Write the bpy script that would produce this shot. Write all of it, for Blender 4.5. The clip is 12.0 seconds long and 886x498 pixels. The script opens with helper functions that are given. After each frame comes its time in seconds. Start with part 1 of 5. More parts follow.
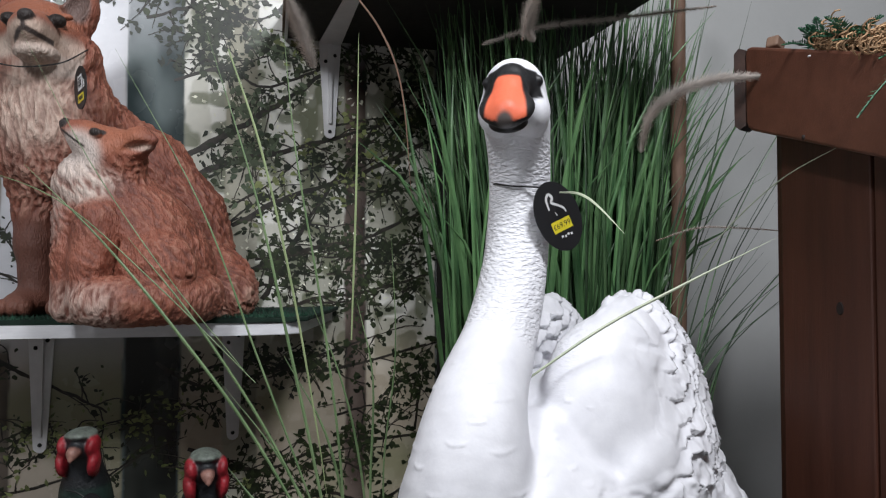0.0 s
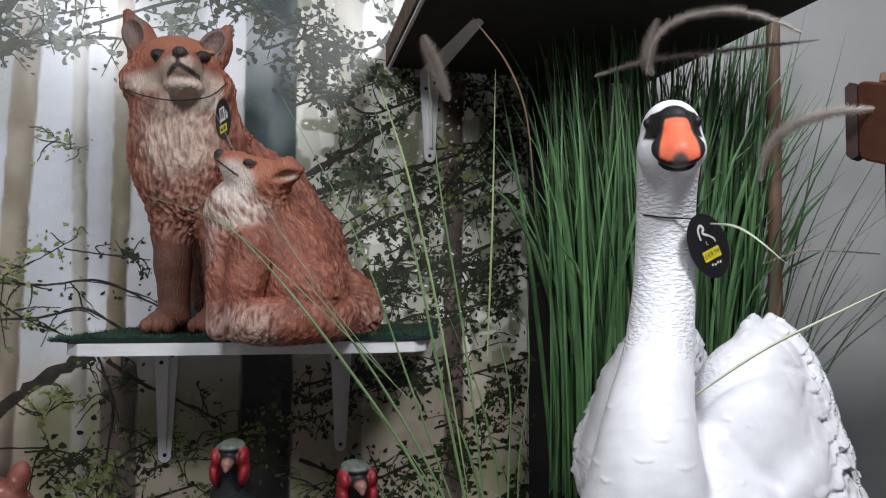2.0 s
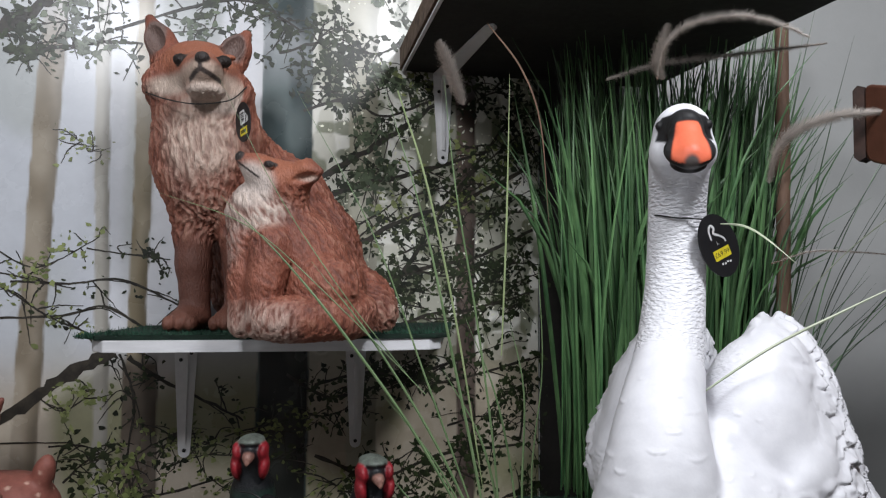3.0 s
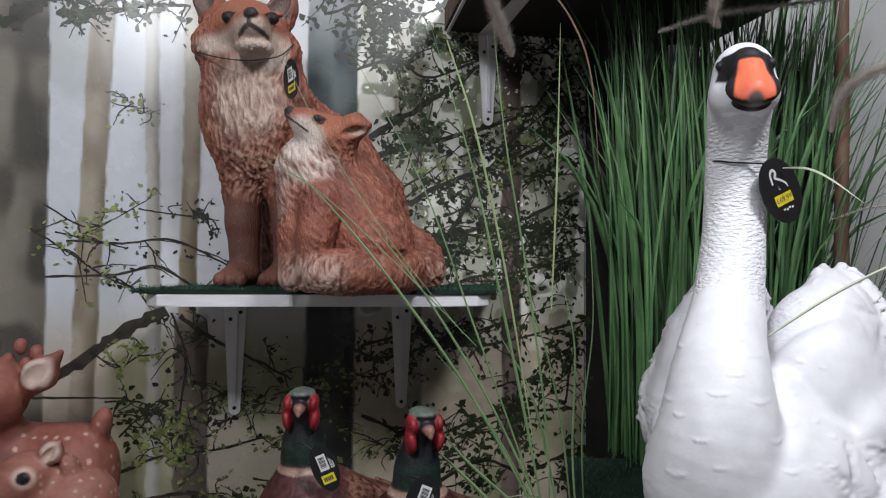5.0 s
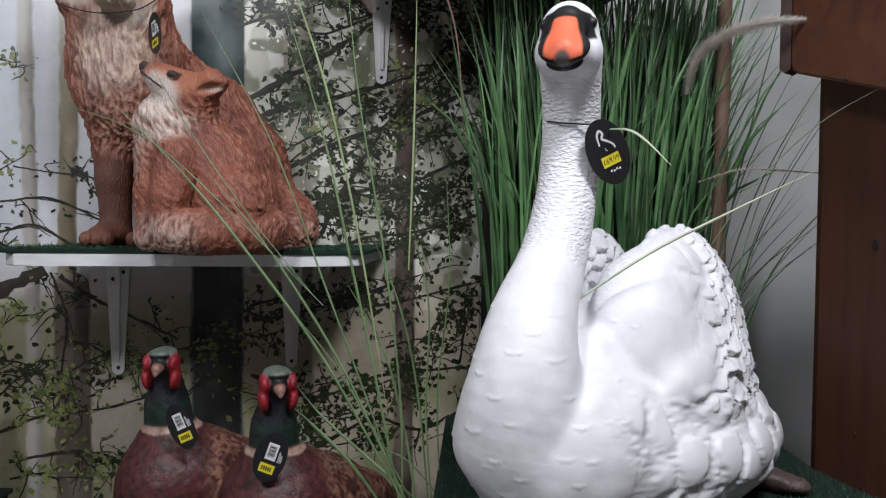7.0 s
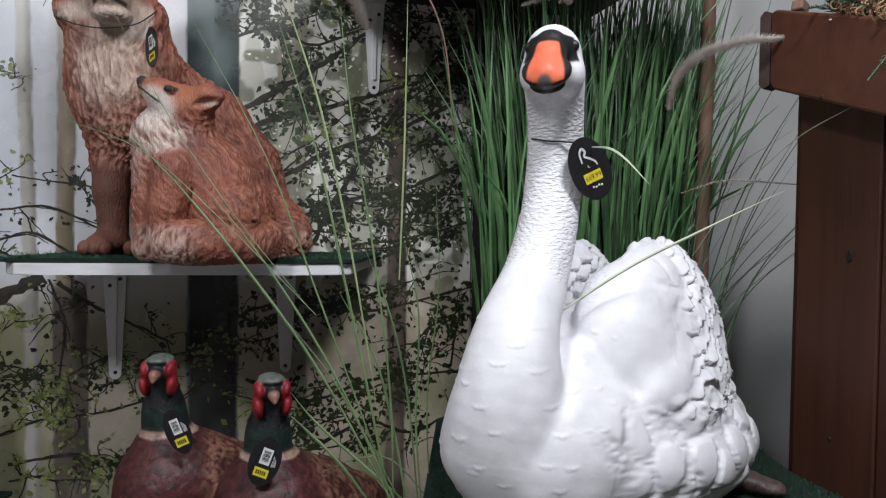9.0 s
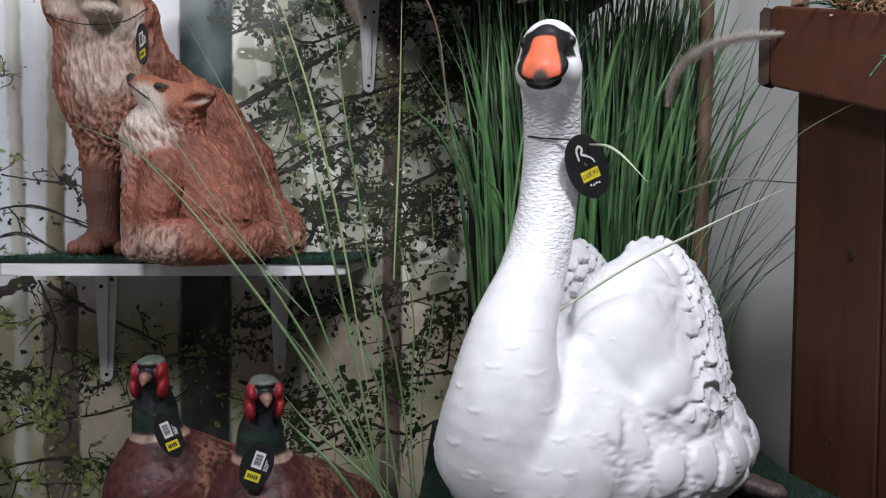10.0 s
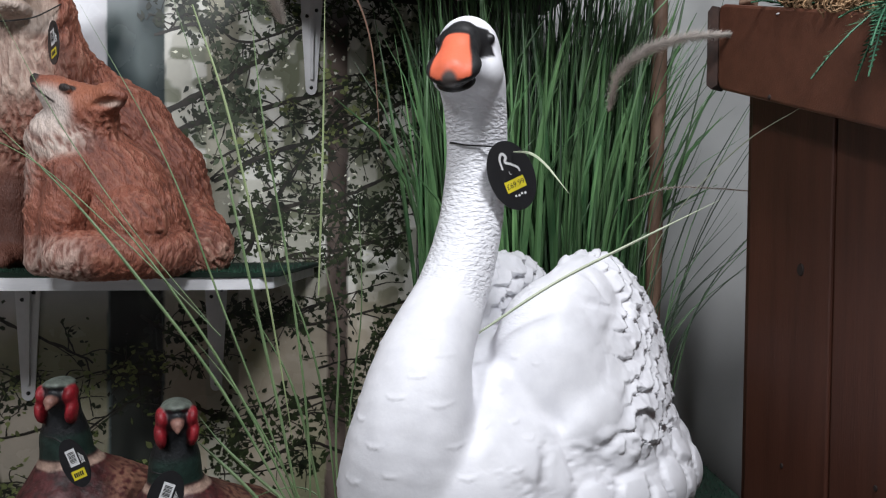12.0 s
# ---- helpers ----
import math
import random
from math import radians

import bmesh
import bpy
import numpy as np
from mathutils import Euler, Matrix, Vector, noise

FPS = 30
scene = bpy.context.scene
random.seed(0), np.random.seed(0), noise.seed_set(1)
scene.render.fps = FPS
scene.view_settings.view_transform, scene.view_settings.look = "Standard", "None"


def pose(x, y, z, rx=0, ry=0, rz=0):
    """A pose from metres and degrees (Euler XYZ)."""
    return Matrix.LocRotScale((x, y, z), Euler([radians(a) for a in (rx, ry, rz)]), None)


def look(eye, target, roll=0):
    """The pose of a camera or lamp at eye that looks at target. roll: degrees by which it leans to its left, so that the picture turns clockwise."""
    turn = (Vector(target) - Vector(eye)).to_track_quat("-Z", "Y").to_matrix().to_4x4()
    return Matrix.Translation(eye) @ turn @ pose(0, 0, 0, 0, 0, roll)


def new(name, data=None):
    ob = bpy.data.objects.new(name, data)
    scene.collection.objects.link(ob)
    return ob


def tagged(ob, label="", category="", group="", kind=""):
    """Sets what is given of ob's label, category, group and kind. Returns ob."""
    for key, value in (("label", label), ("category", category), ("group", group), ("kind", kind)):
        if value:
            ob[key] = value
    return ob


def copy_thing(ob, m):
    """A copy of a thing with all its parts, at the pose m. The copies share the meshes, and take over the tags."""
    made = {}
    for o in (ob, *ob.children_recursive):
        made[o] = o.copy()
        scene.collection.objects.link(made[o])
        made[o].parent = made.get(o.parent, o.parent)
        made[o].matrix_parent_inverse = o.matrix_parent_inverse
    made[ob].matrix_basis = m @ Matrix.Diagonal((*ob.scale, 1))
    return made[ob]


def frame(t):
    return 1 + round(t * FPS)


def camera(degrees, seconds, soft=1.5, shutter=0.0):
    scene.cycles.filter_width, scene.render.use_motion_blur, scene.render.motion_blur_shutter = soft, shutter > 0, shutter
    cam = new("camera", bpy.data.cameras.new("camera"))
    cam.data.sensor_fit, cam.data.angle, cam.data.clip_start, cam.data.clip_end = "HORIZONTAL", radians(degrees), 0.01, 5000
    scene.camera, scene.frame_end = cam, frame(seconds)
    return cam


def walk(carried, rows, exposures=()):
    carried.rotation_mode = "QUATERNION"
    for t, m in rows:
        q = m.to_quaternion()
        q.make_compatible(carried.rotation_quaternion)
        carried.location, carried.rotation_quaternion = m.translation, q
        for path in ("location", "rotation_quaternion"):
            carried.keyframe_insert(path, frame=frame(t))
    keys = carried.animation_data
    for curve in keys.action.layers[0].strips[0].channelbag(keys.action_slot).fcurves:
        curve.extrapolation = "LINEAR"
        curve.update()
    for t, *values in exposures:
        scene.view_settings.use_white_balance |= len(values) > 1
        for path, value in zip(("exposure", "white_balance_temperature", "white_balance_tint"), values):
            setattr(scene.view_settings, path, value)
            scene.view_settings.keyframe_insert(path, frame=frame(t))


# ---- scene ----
cam = camera(63.8, 12.0, soft=1.2)
METRES, EYE, TILT, LEAN, TURN = 0.72, 1.25, 1.8, 0.0, 0.0
ROWS = [
    (0.0, 0.0, 0.0, 0.0, 0.0, 0.0, -0.0),
    (0.5, -0.0476, -0.0224, -0.0112, 0.13, 0.22, -0.01),
    (1.0, -0.145, -0.0472, -0.001, 0.31, 0.48, -0.1),
    (1.5, -0.2006, -0.0601, 0.0141, 0.6, 0.64, -0.12),
    (2.0, -0.24, -0.0857, 0.0294, 1.07, 0.73, -0.15),
    (2.5, -0.2482, -0.1195, 0.0361, 1.37, 0.86, -0.19),
    (4.5, -0.2934, -0.1259, -0.0372, 3.47, 0.83, -0.15),
    (5.0, -0.2856, -0.1138, -0.0376, 4.48, -0.48, -0.17),
    (5.5, -0.2301, -0.1172, -0.0485, 4.65, -1.6, -0.27),
    (6.0, -0.1263, -0.1238, -0.0543, 4.35, -2.5, -0.37),
    (6.5, -0.0534, -0.1138, -0.0485, 3.42, -3.1, -0.46),
    (7.0, -0.039, -0.0948, -0.0389, 2.63, -3.57, -0.49),
    (7.5, -0.0272, -0.0828, -0.0356, 2.4, -3.71, -0.52),
    (9.5, -0.0262, -0.1471, -0.006, 2.14, -3.73, -0.55),
    (10.0, -0.0217, -0.1134, -0.013, 2.03, -3.69, -0.51),
    (10.5, -0.0195, -0.0985, -0.0196, 1.79, -3.71, -0.51),
    (11.0, 0.0063, -0.0818, -0.0176, 1.48, -3.8, -0.51),
    (11.5, 0.0414, -0.0661, 0.0009, 1.04, -3.86, -0.52),
    (12.0, 0.0928, -0.014, 0.0034, 1.09, -3.5, -0.5),
]
walk(cam, [(t, pose(0, 0, EYE, TILT, LEAN, TURN) @ pose(METRES * x, METRES * y, METRES * z, 90 + pitch, roll, yaw)) for t, x, y, z, yaw, pitch, roll in ROWS])

# ---- light ----
world = bpy.data.worlds.new("room_air")
scene.world = world
world.use_nodes = True
world.node_tree.nodes["Background"].inputs[0].default_value = (0.9, 0.95, 1.0, 1)
world.node_tree.nodes["Background"].inputs[1].default_value = 0.065


def ceiling_panel(x, y, z, size_x, size_y, watts, tint, aim):
    data = bpy.data.lights.new("ceiling_lamp", "AREA")
    data.shape, data.size, data.size_y, data.energy, data.color = "RECTANGLE", size_x, size_y, watts, tint
    lamp = new("ceiling_lamp", data)
    lamp.matrix_world = look((x, y, z), aim)
    return lamp


ceiling_panel(0.40, 0.14, 2.30, 0.28, 0.28, 17.0, (0.93, 0.95, 1.0), (0.20, 0.85, 1.0))
ceiling_panel(-0.62, -0.45, 2.30, 0.28, 0.28, 16.0, (0.93, 0.95, 1.0), (-0.7, 1.1, 1.2))


# ---- materials ----
def nodes_of(name):
    m = bpy.data.materials.new(name)
    m.use_nodes = True
    return m, m.node_tree.nodes, m.node_tree.links, m.node_tree.nodes["Principled BSDF"]


def surface(name, low, high, scale=20.0, rough=0.6, bump=0.0, bump_scale=200.0, stretch=(1, 1, 1), paint=False, gloss_var=0.1, specular=0.5, island=0.0, piece=0.0, trans=0.0, grain=None):
    """A noisy surface between two colours; with paint it varies the painted colours of the mesh instead."""
    m, n, l, b = nodes_of(name)
    co = n.new("ShaderNodeTexCoord")
    mp = n.new("ShaderNodeMapping")
    mp.inputs["Scale"].default_value = stretch
    l.new(co.outputs["Object"], mp.inputs["Vector"])
    big = n.new("ShaderNodeTexNoise")
    big.inputs["Scale"].default_value, big.inputs["Detail"].default_value, big.inputs["Roughness"].default_value = scale, 6.0, 0.65
    l.new(mp.outputs[0], big.inputs["Vector"])
    ramp = n.new("ShaderNodeValToRGB")
    ramp.color_ramp.elements[0].position, ramp.color_ramp.elements[1].position = 0.32, 0.68
    ramp.color_ramp.elements[0].color, ramp.color_ramp.elements[1].color = (*low, 1), (*high, 1)
    l.new(big.outputs["Fac"], ramp.inputs["Fac"])
    colour = ramp.outputs["Color"]
    if paint:
        at = n.new("ShaderNodeAttribute")
        at.attribute_name = "paint"
        mix = n.new("ShaderNodeMix")
        mix.data_type, mix.blend_type = "RGBA", "MULTIPLY"
        mix.inputs["Factor"].default_value = 1.0
        l.new(at.outputs["Color"], mix.inputs["A"])
        l.new(colour, mix.inputs["B"])
        colour = mix.outputs["Result"]
    if island or piece:
        if island:
            src = n.new("ShaderNodeNewGeometry").outputs["Random Per Island"]
        else:
            src = n.new("ShaderNodeObjectInfo").outputs["Random"]
        amount = island or piece
        rng = n.new("ShaderNodeMapRange")
        rng.inputs["To Min"].default_value, rng.inputs["To Max"].default_value = 1 - amount, 1 + amount
        l.new(src, rng.inputs["Value"])
        mix = n.new("ShaderNodeMix")
        mix.data_type, mix.blend_type = "RGBA", "MULTIPLY"
        mix.inputs["Factor"].default_value = 1.0
        l.new(colour, mix.inputs["A"])
        l.new(rng.outputs["Result"], mix.inputs["B"])
        colour = mix.outputs["Result"]
    l.new(colour, b.inputs["Base Color"])
    fine = n.new("ShaderNodeTexNoise")
    fine.inputs["Scale"].default_value, fine.inputs["Detail"].default_value = bump_scale, 4.0
    l.new(mp.outputs[0], fine.inputs["Vector"])
    rr = n.new("ShaderNodeMapRange")
    rr.inputs["To Min"].default_value, rr.inputs["To Max"].default_value = max(0.02, rough - gloss_var), min(1.0, rough + gloss_var)
    l.new(fine.outputs["Fac"], rr.inputs["Value"])
    l.new(rr.outputs["Result"], b.inputs["Roughness"])
    b.inputs["Specular IOR Level"].default_value = specular
    if bump:
        bp = n.new("ShaderNodeBump")
        bp.inputs["Strength"].default_value, bp.inputs["Distance"].default_value = 0.6, bump
        l.new(fine.outputs["Fac"], bp.inputs["Height"])
        l.new(bp.outputs[0], b.inputs["Normal"])
    if grain:
        # short rows of relief where the mesh asks for them
        gm = n.new("ShaderNodeMapping")
        gm.inputs["Scale"].default_value = grain[:3]
        l.new(co.outputs["Object"], gm.inputs["Vector"])
        gn = n.new("ShaderNodeTexNoise")
        gn.inputs["Scale"].default_value, gn.inputs["Detail"].default_value, gn.inputs["Distortion"].default_value = 1.0, 1.0, 0.0
        l.new(gm.outputs[0], gn.inputs["Vector"])
        cut = n.new("ShaderNodeMapRange")
        cut.interpolation_type = "SMOOTHSTEP"
        cut.inputs["From Min"].default_value, cut.inputs["From Max"].default_value = 0.30, 0.68
        l.new(gn.outputs["Fac"], cut.inputs["Value"])
        ga = n.new("ShaderNodeAttribute")
        ga.attribute_name = "grain"
        mul = n.new("ShaderNodeMath")
        mul.operation = "MULTIPLY"
        l.new(cut.outputs["Result"], mul.inputs[0])
        l.new(ga.outputs["Fac"], mul.inputs[1])
        gb = n.new("ShaderNodeBump")
        gb.inputs["Strength"].default_value, gb.inputs["Distance"].default_value = 0.9, grain[3]
        l.new(mul.outputs[0], gb.inputs["Height"])
        if bump:
            l.new(bp.outputs[0], gb.inputs["Normal"])
        l.new(gb.outputs[0], b.inputs["Normal"])
    if trans:
        b.inputs["Subsurface Weight"].default_value = trans
    return m


def plain(name, colour, rough=0.5, metal=0.0):
    c = tuple(colour)
    m = surface(name, tuple(v * 0.88 for v in c), tuple(min(1, v * 1.08) for v in c), 60.0, rough, 0.0002, 400.0)
    m.node_tree.nodes["Principled BSDF"].inputs["Metallic"].default_value = metal
    return m


GREY_WALL = surface("grey_wall_paint", (0.40, 0.405, 0.40), (0.46, 0.465, 0.46), 3.0, 0.75, 0.0004, 120.0)
ROOM_WHITE = surface("room_white_paint", (0.74, 0.74, 0.73), (0.82, 0.82, 0.81), 3.0, 0.8, 0.0004, 120.0)
FLOOR_MAT = surface("floor_vinyl", (0.30, 0.29, 0.27), (0.40, 0.38, 0.36), 6.0, 0.5, 0.0003, 150.0)
BROWN_WOOD = surface("brown_stained_wood", (0.052, 0.0165, 0.0095), (0.085, 0.029, 0.017), 7.0, 0.5, 0.0006, 90.0, stretch=(5, 5, 0.35))
BROWN_BEAM = surface("brown_stained_beam", (0.070, 0.024, 0.013), (0.108, 0.039, 0.022), 7.0, 0.5, 0.0006, 90.0, stretch=(0.35, 5, 5))
DARK_END = plain("dark_end_grain", (0.018, 0.010, 0.008), 0.8)
DARK_CAP = surface("dark_beam_end", (0.016, 0.009, 0.007), (0.050, 0.024, 0.017), 30.0, 0.75, 0.0008, 160.0)
WHITE_BOARD = surface("white_shelf_edge", (0.62, 0.62, 0.64), (0.8, 0.8, 0.82), 9.0, 0.45, 0.0002, 80.0, stretch=(0.6, 5, 5))
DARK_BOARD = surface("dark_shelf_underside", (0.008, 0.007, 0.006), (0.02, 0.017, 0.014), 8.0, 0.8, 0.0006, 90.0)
BARK_EDGE = surface("rough_bark_edge", (0.05, 0.03, 0.02), (0.2, 0.14, 0.1), 45.0, 0.9, 0.003, 80.0)
BRACKET_WHITE = surface("white_bracket_paint", (0.72, 0.72, 0.73), (0.82, 0.82, 0.83), 25.0, 0.4, 0.0002, 200.0)
SCREW = plain("dark_screw", (0.03, 0.03, 0.03), 0.4, 0.6)
TURF_BASE = surface("turf_base", (0.002, 0.010, 0.006), (0.005, 0.022, 0.012), 60.0, 0.95)
TURF_BLADE = surface("turf_fibre", (0.005, 0.032, 0.018), (0.018, 0.075, 0.042), 30.0, 0.7, island=0.4)
GRASS = surface("artificial_grass", (0.022, 0.070, 0.027), (0.112, 0.220, 0.086), 9.0, 0.42, 0.0003, 300.0, stretch=(4, 4, 0.6), island=0.75)
GRASS_DARK = surface("dark_grass_stem", (0.022, 0.045, 0.024), (0.06, 0.10, 0.05), 12.0, 0.5, island=0.4)
GRASS_LOOSE = surface("pale_green_grass", (0.085, 0.150, 0.060), (0.19, 0.27, 0.13), 12.0, 0.5, island=0.4)
GRASS_DRY = surface("pale_grass_blade", (0.20, 0.26, 0.12), (0.33, 0.40, 0.20), 12.0, 0.5, island=0.3)
GRASS_PALE = surface("bleached_grass_blade", (0.36, 0.42, 0.28), (0.56, 0.60, 0.46), 14.0, 0.45, island=0.2)
STALK = surface("brown_grass_stalk", (0.10, 0.055, 0.035), (0.2, 0.12, 0.08), 14.0, 0.7, 0.001, 80.0, stretch=(3, 3, 0.5))
PLUME = surface("grey_plume_hair", (0.48, 0.43, 0.39), (0.66, 0.60, 0.55), 60.0, 0.9, island=0.25)
TAG_BLACK = plain("black_card", (0.010, 0.010, 0.012), 0.45)
STICKER_WHITE = plain("white_sticker", (0.75, 0.75, 0.76), 0.5)
STICKER_YELLOW = plain("yellow_sticker", (0.75, 0.62, 0.03), 0.5)
INK = plain("black_ink", (0.015, 0.015, 0.015), 0.6)
INK_WHITE = plain("white_ink", (0.75, 0.75, 0.75), 0.5)
CORD = plain("black_cord", (0.012, 0.012, 0.012), 0.6)
FERN = surface("artificial_fern", (0.02, 0.09, 0.05), (0.05, 0.17, 0.09), 30.0, 0.5, island=0.4)
MOSS = surface("dried_moss", (0.18, 0.10, 0.05), (0.42, 0.27, 0.15), 60.0, 0.9, island=0.4)
SWAN_PAINT = surface("white_painted_resin", (0.90, 0.90, 0.91), (1, 1, 1), 35.0, 0.5, 0.0003, 260.0, paint=True, specular=0.4, grain=(130, 130, 300, 0.0012))
FOX_PAINT = surface("painted_fur_resin", (0.85, 0.83, 0.82), (1.1, 1.08, 1.06), 120.0, 0.6, 0.0008, 300.0, stretch=(1.5, 1.5, 0.6), paint=True, grain=(420, 420, 150, 0.0016))
BIRD_PAINT = surface("painted_feather_resin", (0.6, 0.56, 0.55), (1.2, 1.15, 1.1), 110.0, 0.5, 0.0016, 260.0, paint=True)
DEER_PAINT = surface("painted_deer_resin", (0.8, 0.78, 0.76), (1.08, 1.05, 1.03), 60.0, 0.6, 0.0009, 260.0, paint=True)


# ---- meshes ----
def mesh_object(name, verts, faces, material, parent=None, label="", smooth=False):
    me = bpy.data.meshes.new(name)
    me.from_pydata([tuple(v) for v in verts], [], faces)
    me.materials.append(material)
    if smooth:
        me.shade_smooth()
    me.update()
    ob = new(name, me)
    if parent is not None:
        ob.parent = parent
    if label:
        ob["label"] = label
    return ob


def part(name, bm, material, parent, label="", smooth=False):
    """Links a bmesh as one mesh object, under a thing or a part when there is one."""
    bmesh.ops.recalc_face_normals(bm, faces=bm.faces)
    me = bpy.data.meshes.new(name)
    bm.to_mesh(me)
    bm.free()
    me.materials.append(material)
    if smooth:
        me.shade_smooth()
    ob = new(name, me)
    if parent is not None:
        ob.parent = parent
    if label:
        ob["label"] = label
    return ob


def holder(name, label, category, group="", kind=""):
    return tagged(new(name), label, category, group, kind)


def box_bm(lo, hi, bevel=0.0, bm=None):
    bm = bm or bmesh.new()
    made = bmesh.ops.create_cube(bm, size=1.0)["verts"]
    lo, hi = Vector(lo), Vector(hi)
    for v in made:
        v.co = Vector((lo[i] + (v.co[i] + 0.5) * (hi[i] - lo[i]) for i in range(3)))
    if bevel:
        bmesh.ops.bevel(bm, geom=list({e for v in made for e in v.link_edges}), offset=bevel, segments=3, profile=0.5, affect="EDGES")
    return bm


def slab_bm(outline, z0, z1, bevel=0.0):
    """A flat board of the given plan."""
    bm = bmesh.new()
    low = [bm.verts.new((x, y, z0)) for x, y in outline]
    top = [bm.verts.new((x, y, z1)) for x, y in outline]
    bm.faces.new(low[::-1]), bm.faces.new(top)
    k = len(outline)
    for i in range(k):
        bm.faces.new((low[i], low[(i + 1) % k], top[(i + 1) % k], top[i]))
    if bevel:
        bmesh.ops.bevel(bm, geom=list(bm.edges), offset=bevel, segments=2, profile=0.5, affect="EDGES")
    return bm


def upright_bm(outline, origin, along, out, depth):
    """A board standing upright: outline in (along, up), pushed out by depth."""
    bm = bmesh.new()
    o, a, n = Vector(origin), Vector(along), Vector(out)
    back = [bm.verts.new(o + a * s + Vector((0, 0, z))) for s, z in outline]
    front = [bm.verts.new(o + a * s + Vector((0, 0, z)) + n * depth) for s, z in outline]
    bm.faces.new(back[::-1]), bm.faces.new(front)
    k = len(outline)
    for i in range(k):
        bm.faces.new((back[i], back[(i + 1) % k], front[(i + 1) % k], front[i]))
    return bm


def spline(points, steps):
    """A smooth run of points through the given ones."""
    p = [np.array(q, float) for q in points]
    p = [2 * p[0] - p[1], *p, 2 * p[-1] - p[-2]]
    out = []
    for i in range(1, len(p) - 2):
        for j in range(steps):
            t = j / steps
            out.append(0.5 * (2 * p[i] + (p[i + 1] - p[i - 1]) * t + (2 * p[i - 1] - 5 * p[i] + 4 * p[i + 1] - p[i + 2]) * t * t + (3 * p[i] - p[i - 1] - 3 * p[i + 1] + p[i + 2]) * t ** 3))
    out.append(p[-2])
    return out


def tube_data(points, radii, sides=6):
    verts, faces = [], []
    k = len(points)
    for i in range(k):
        a, b = Vector(points[max(0, i - 1)]), Vector(points[min(k - 1, i + 1)])
        axis = (b - a).normalized()
        side = axis.cross(Vector((0.13, 0.97, 0.2))).normalized()
        up = side.cross(axis)
        for s in range(sides):
            w = 2 * math.pi * s / sides
            verts.append(Vector(points[i]) + (side * math.cos(w) + up * math.sin(w)) * radii[i])
    for i in range(k - 1):
        for s in range(sides):
            t = (s + 1) % sides
            faces.append((i * sides + s, i * sides + t, (i + 1) * sides + t, (i + 1) * sides + s))
    faces.append(tuple(range(sides))[::-1])
    faces.append(tuple((k - 1) * sides + s for s in range(sides)))
    return verts, faces


def ribbon_data(points, width, facing, fold=0.25, tip=0.08):
    """A long leaf: a folded strip with a pointed tip."""
    verts, faces = [], []
    k = len(points)
    for i in range(k):
        a, b = Vector(points[max(0, i - 1)]), Vector(points[min(k - 1, i + 1)])
        axis = (b - a).normalized()
        side = axis.cross(facing).normalized()
        nor = side.cross(axis)
        f = i / (k - 1)
        w = width * 0.5 * (0.65 + 0.35 * min(1, f * 4)) * (1 - max(0, (f - 0.45) / 0.55) ** 1.6 * (1 - tip))
        p = Vector(points[i])
        verts += [p - side * w, p + nor * w * fold * 2, p + side * w]
        if i:
            o = 3 * i
            faces += [(o - 3, o - 2, o + 1, o), (o - 2, o - 1, o + 2, o + 1)]
    return verts, faces


def letters(name, body, size, material, parent, x, z, y):
    """Small lettering as a mesh, facing -y."""
    cu = bpy.data.curves.new(name, "FONT")
    cu.body, cu.size, cu.align_x, cu.align_y = body, size, "CENTER", "CENTER"
    tmp = new(name, cu)
    me = bpy.data.meshes.new_from_object(tmp.evaluated_get(bpy.context.evaluated_depsgraph_get()))
    bpy.data.objects.remove(tmp)
    me.transform(Matrix.Translation((x, y, z)) @ pose(0, 0, 0, 90, 0, 0))
    me.materials.append(material)
    ob = new(name, me)
    ob.parent = parent
    return ob


def merge(datas):
    verts, faces = [], []
    for v, f in datas:
        o = len(verts)
        verts += v
        faces += [tuple(i + o for i in q) for q in f]
    return verts, faces


# ---- sculpting: solids as distance fields ----
def value_noise(p, seed=0):
    """Smooth noise from 0 to 1 at the rows of p."""
    i = np.floor(p).astype(np.int64)
    f = p - i
    f = f * f * (3 - 2 * f)
    out = np.zeros(len(p))
    for dx in (0, 1):
        for dy in (0, 1):
            for dz in (0, 1):
                h = (i[:, 0] + dx) * 374761393 + (i[:, 1] + dy) * 668265263 + (i[:, 2] + dz) * 2147483647 + seed * 974634777
                h = (h ^ (h >> 13)) * 1274126177
                h = (h ^ (h >> 16)) & 0xFFFF
                w = (f[:, 0] if dx else 1 - f[:, 0]) * (f[:, 1] if dy else 1 - f[:, 1]) * (f[:, 2] if dz else 1 - f[:, 2])
                out += w * h / 65535.0
    return out


def cells(p, seed=0):
    """Distances to the nearest and second nearest scattered points."""
    i = np.floor(p).astype(np.int64)
    f1, f2 = np.full(len(p), 9.0), np.full(len(p), 9.0)
    for dx in (-1, 0, 1):
        for dy in (-1, 0, 1):
            for dz in (-1, 0, 1):
                c = i + np.array((dx, dy, dz))
                d = np.zeros(len(p))
                for k in range(3):
                    h = c[:, 0] * 374761393 + c[:, 1] * 668265263 + c[:, 2] * 2147483647 + (seed + k * 7) * 974634777
                    h = (h ^ (h >> 13)) * 1274126177
                    h = (h ^ (h >> 16)) & 0xFFFF
                    d += (c[:, k] + 0.15 + 0.7 * h / 65535.0 - p[:, k]) ** 2
                d = np.sqrt(d)
                f2 = np.minimum(f2, np.maximum(f1, d))
                f1 = np.minimum(f1, d)
    return f1, f2


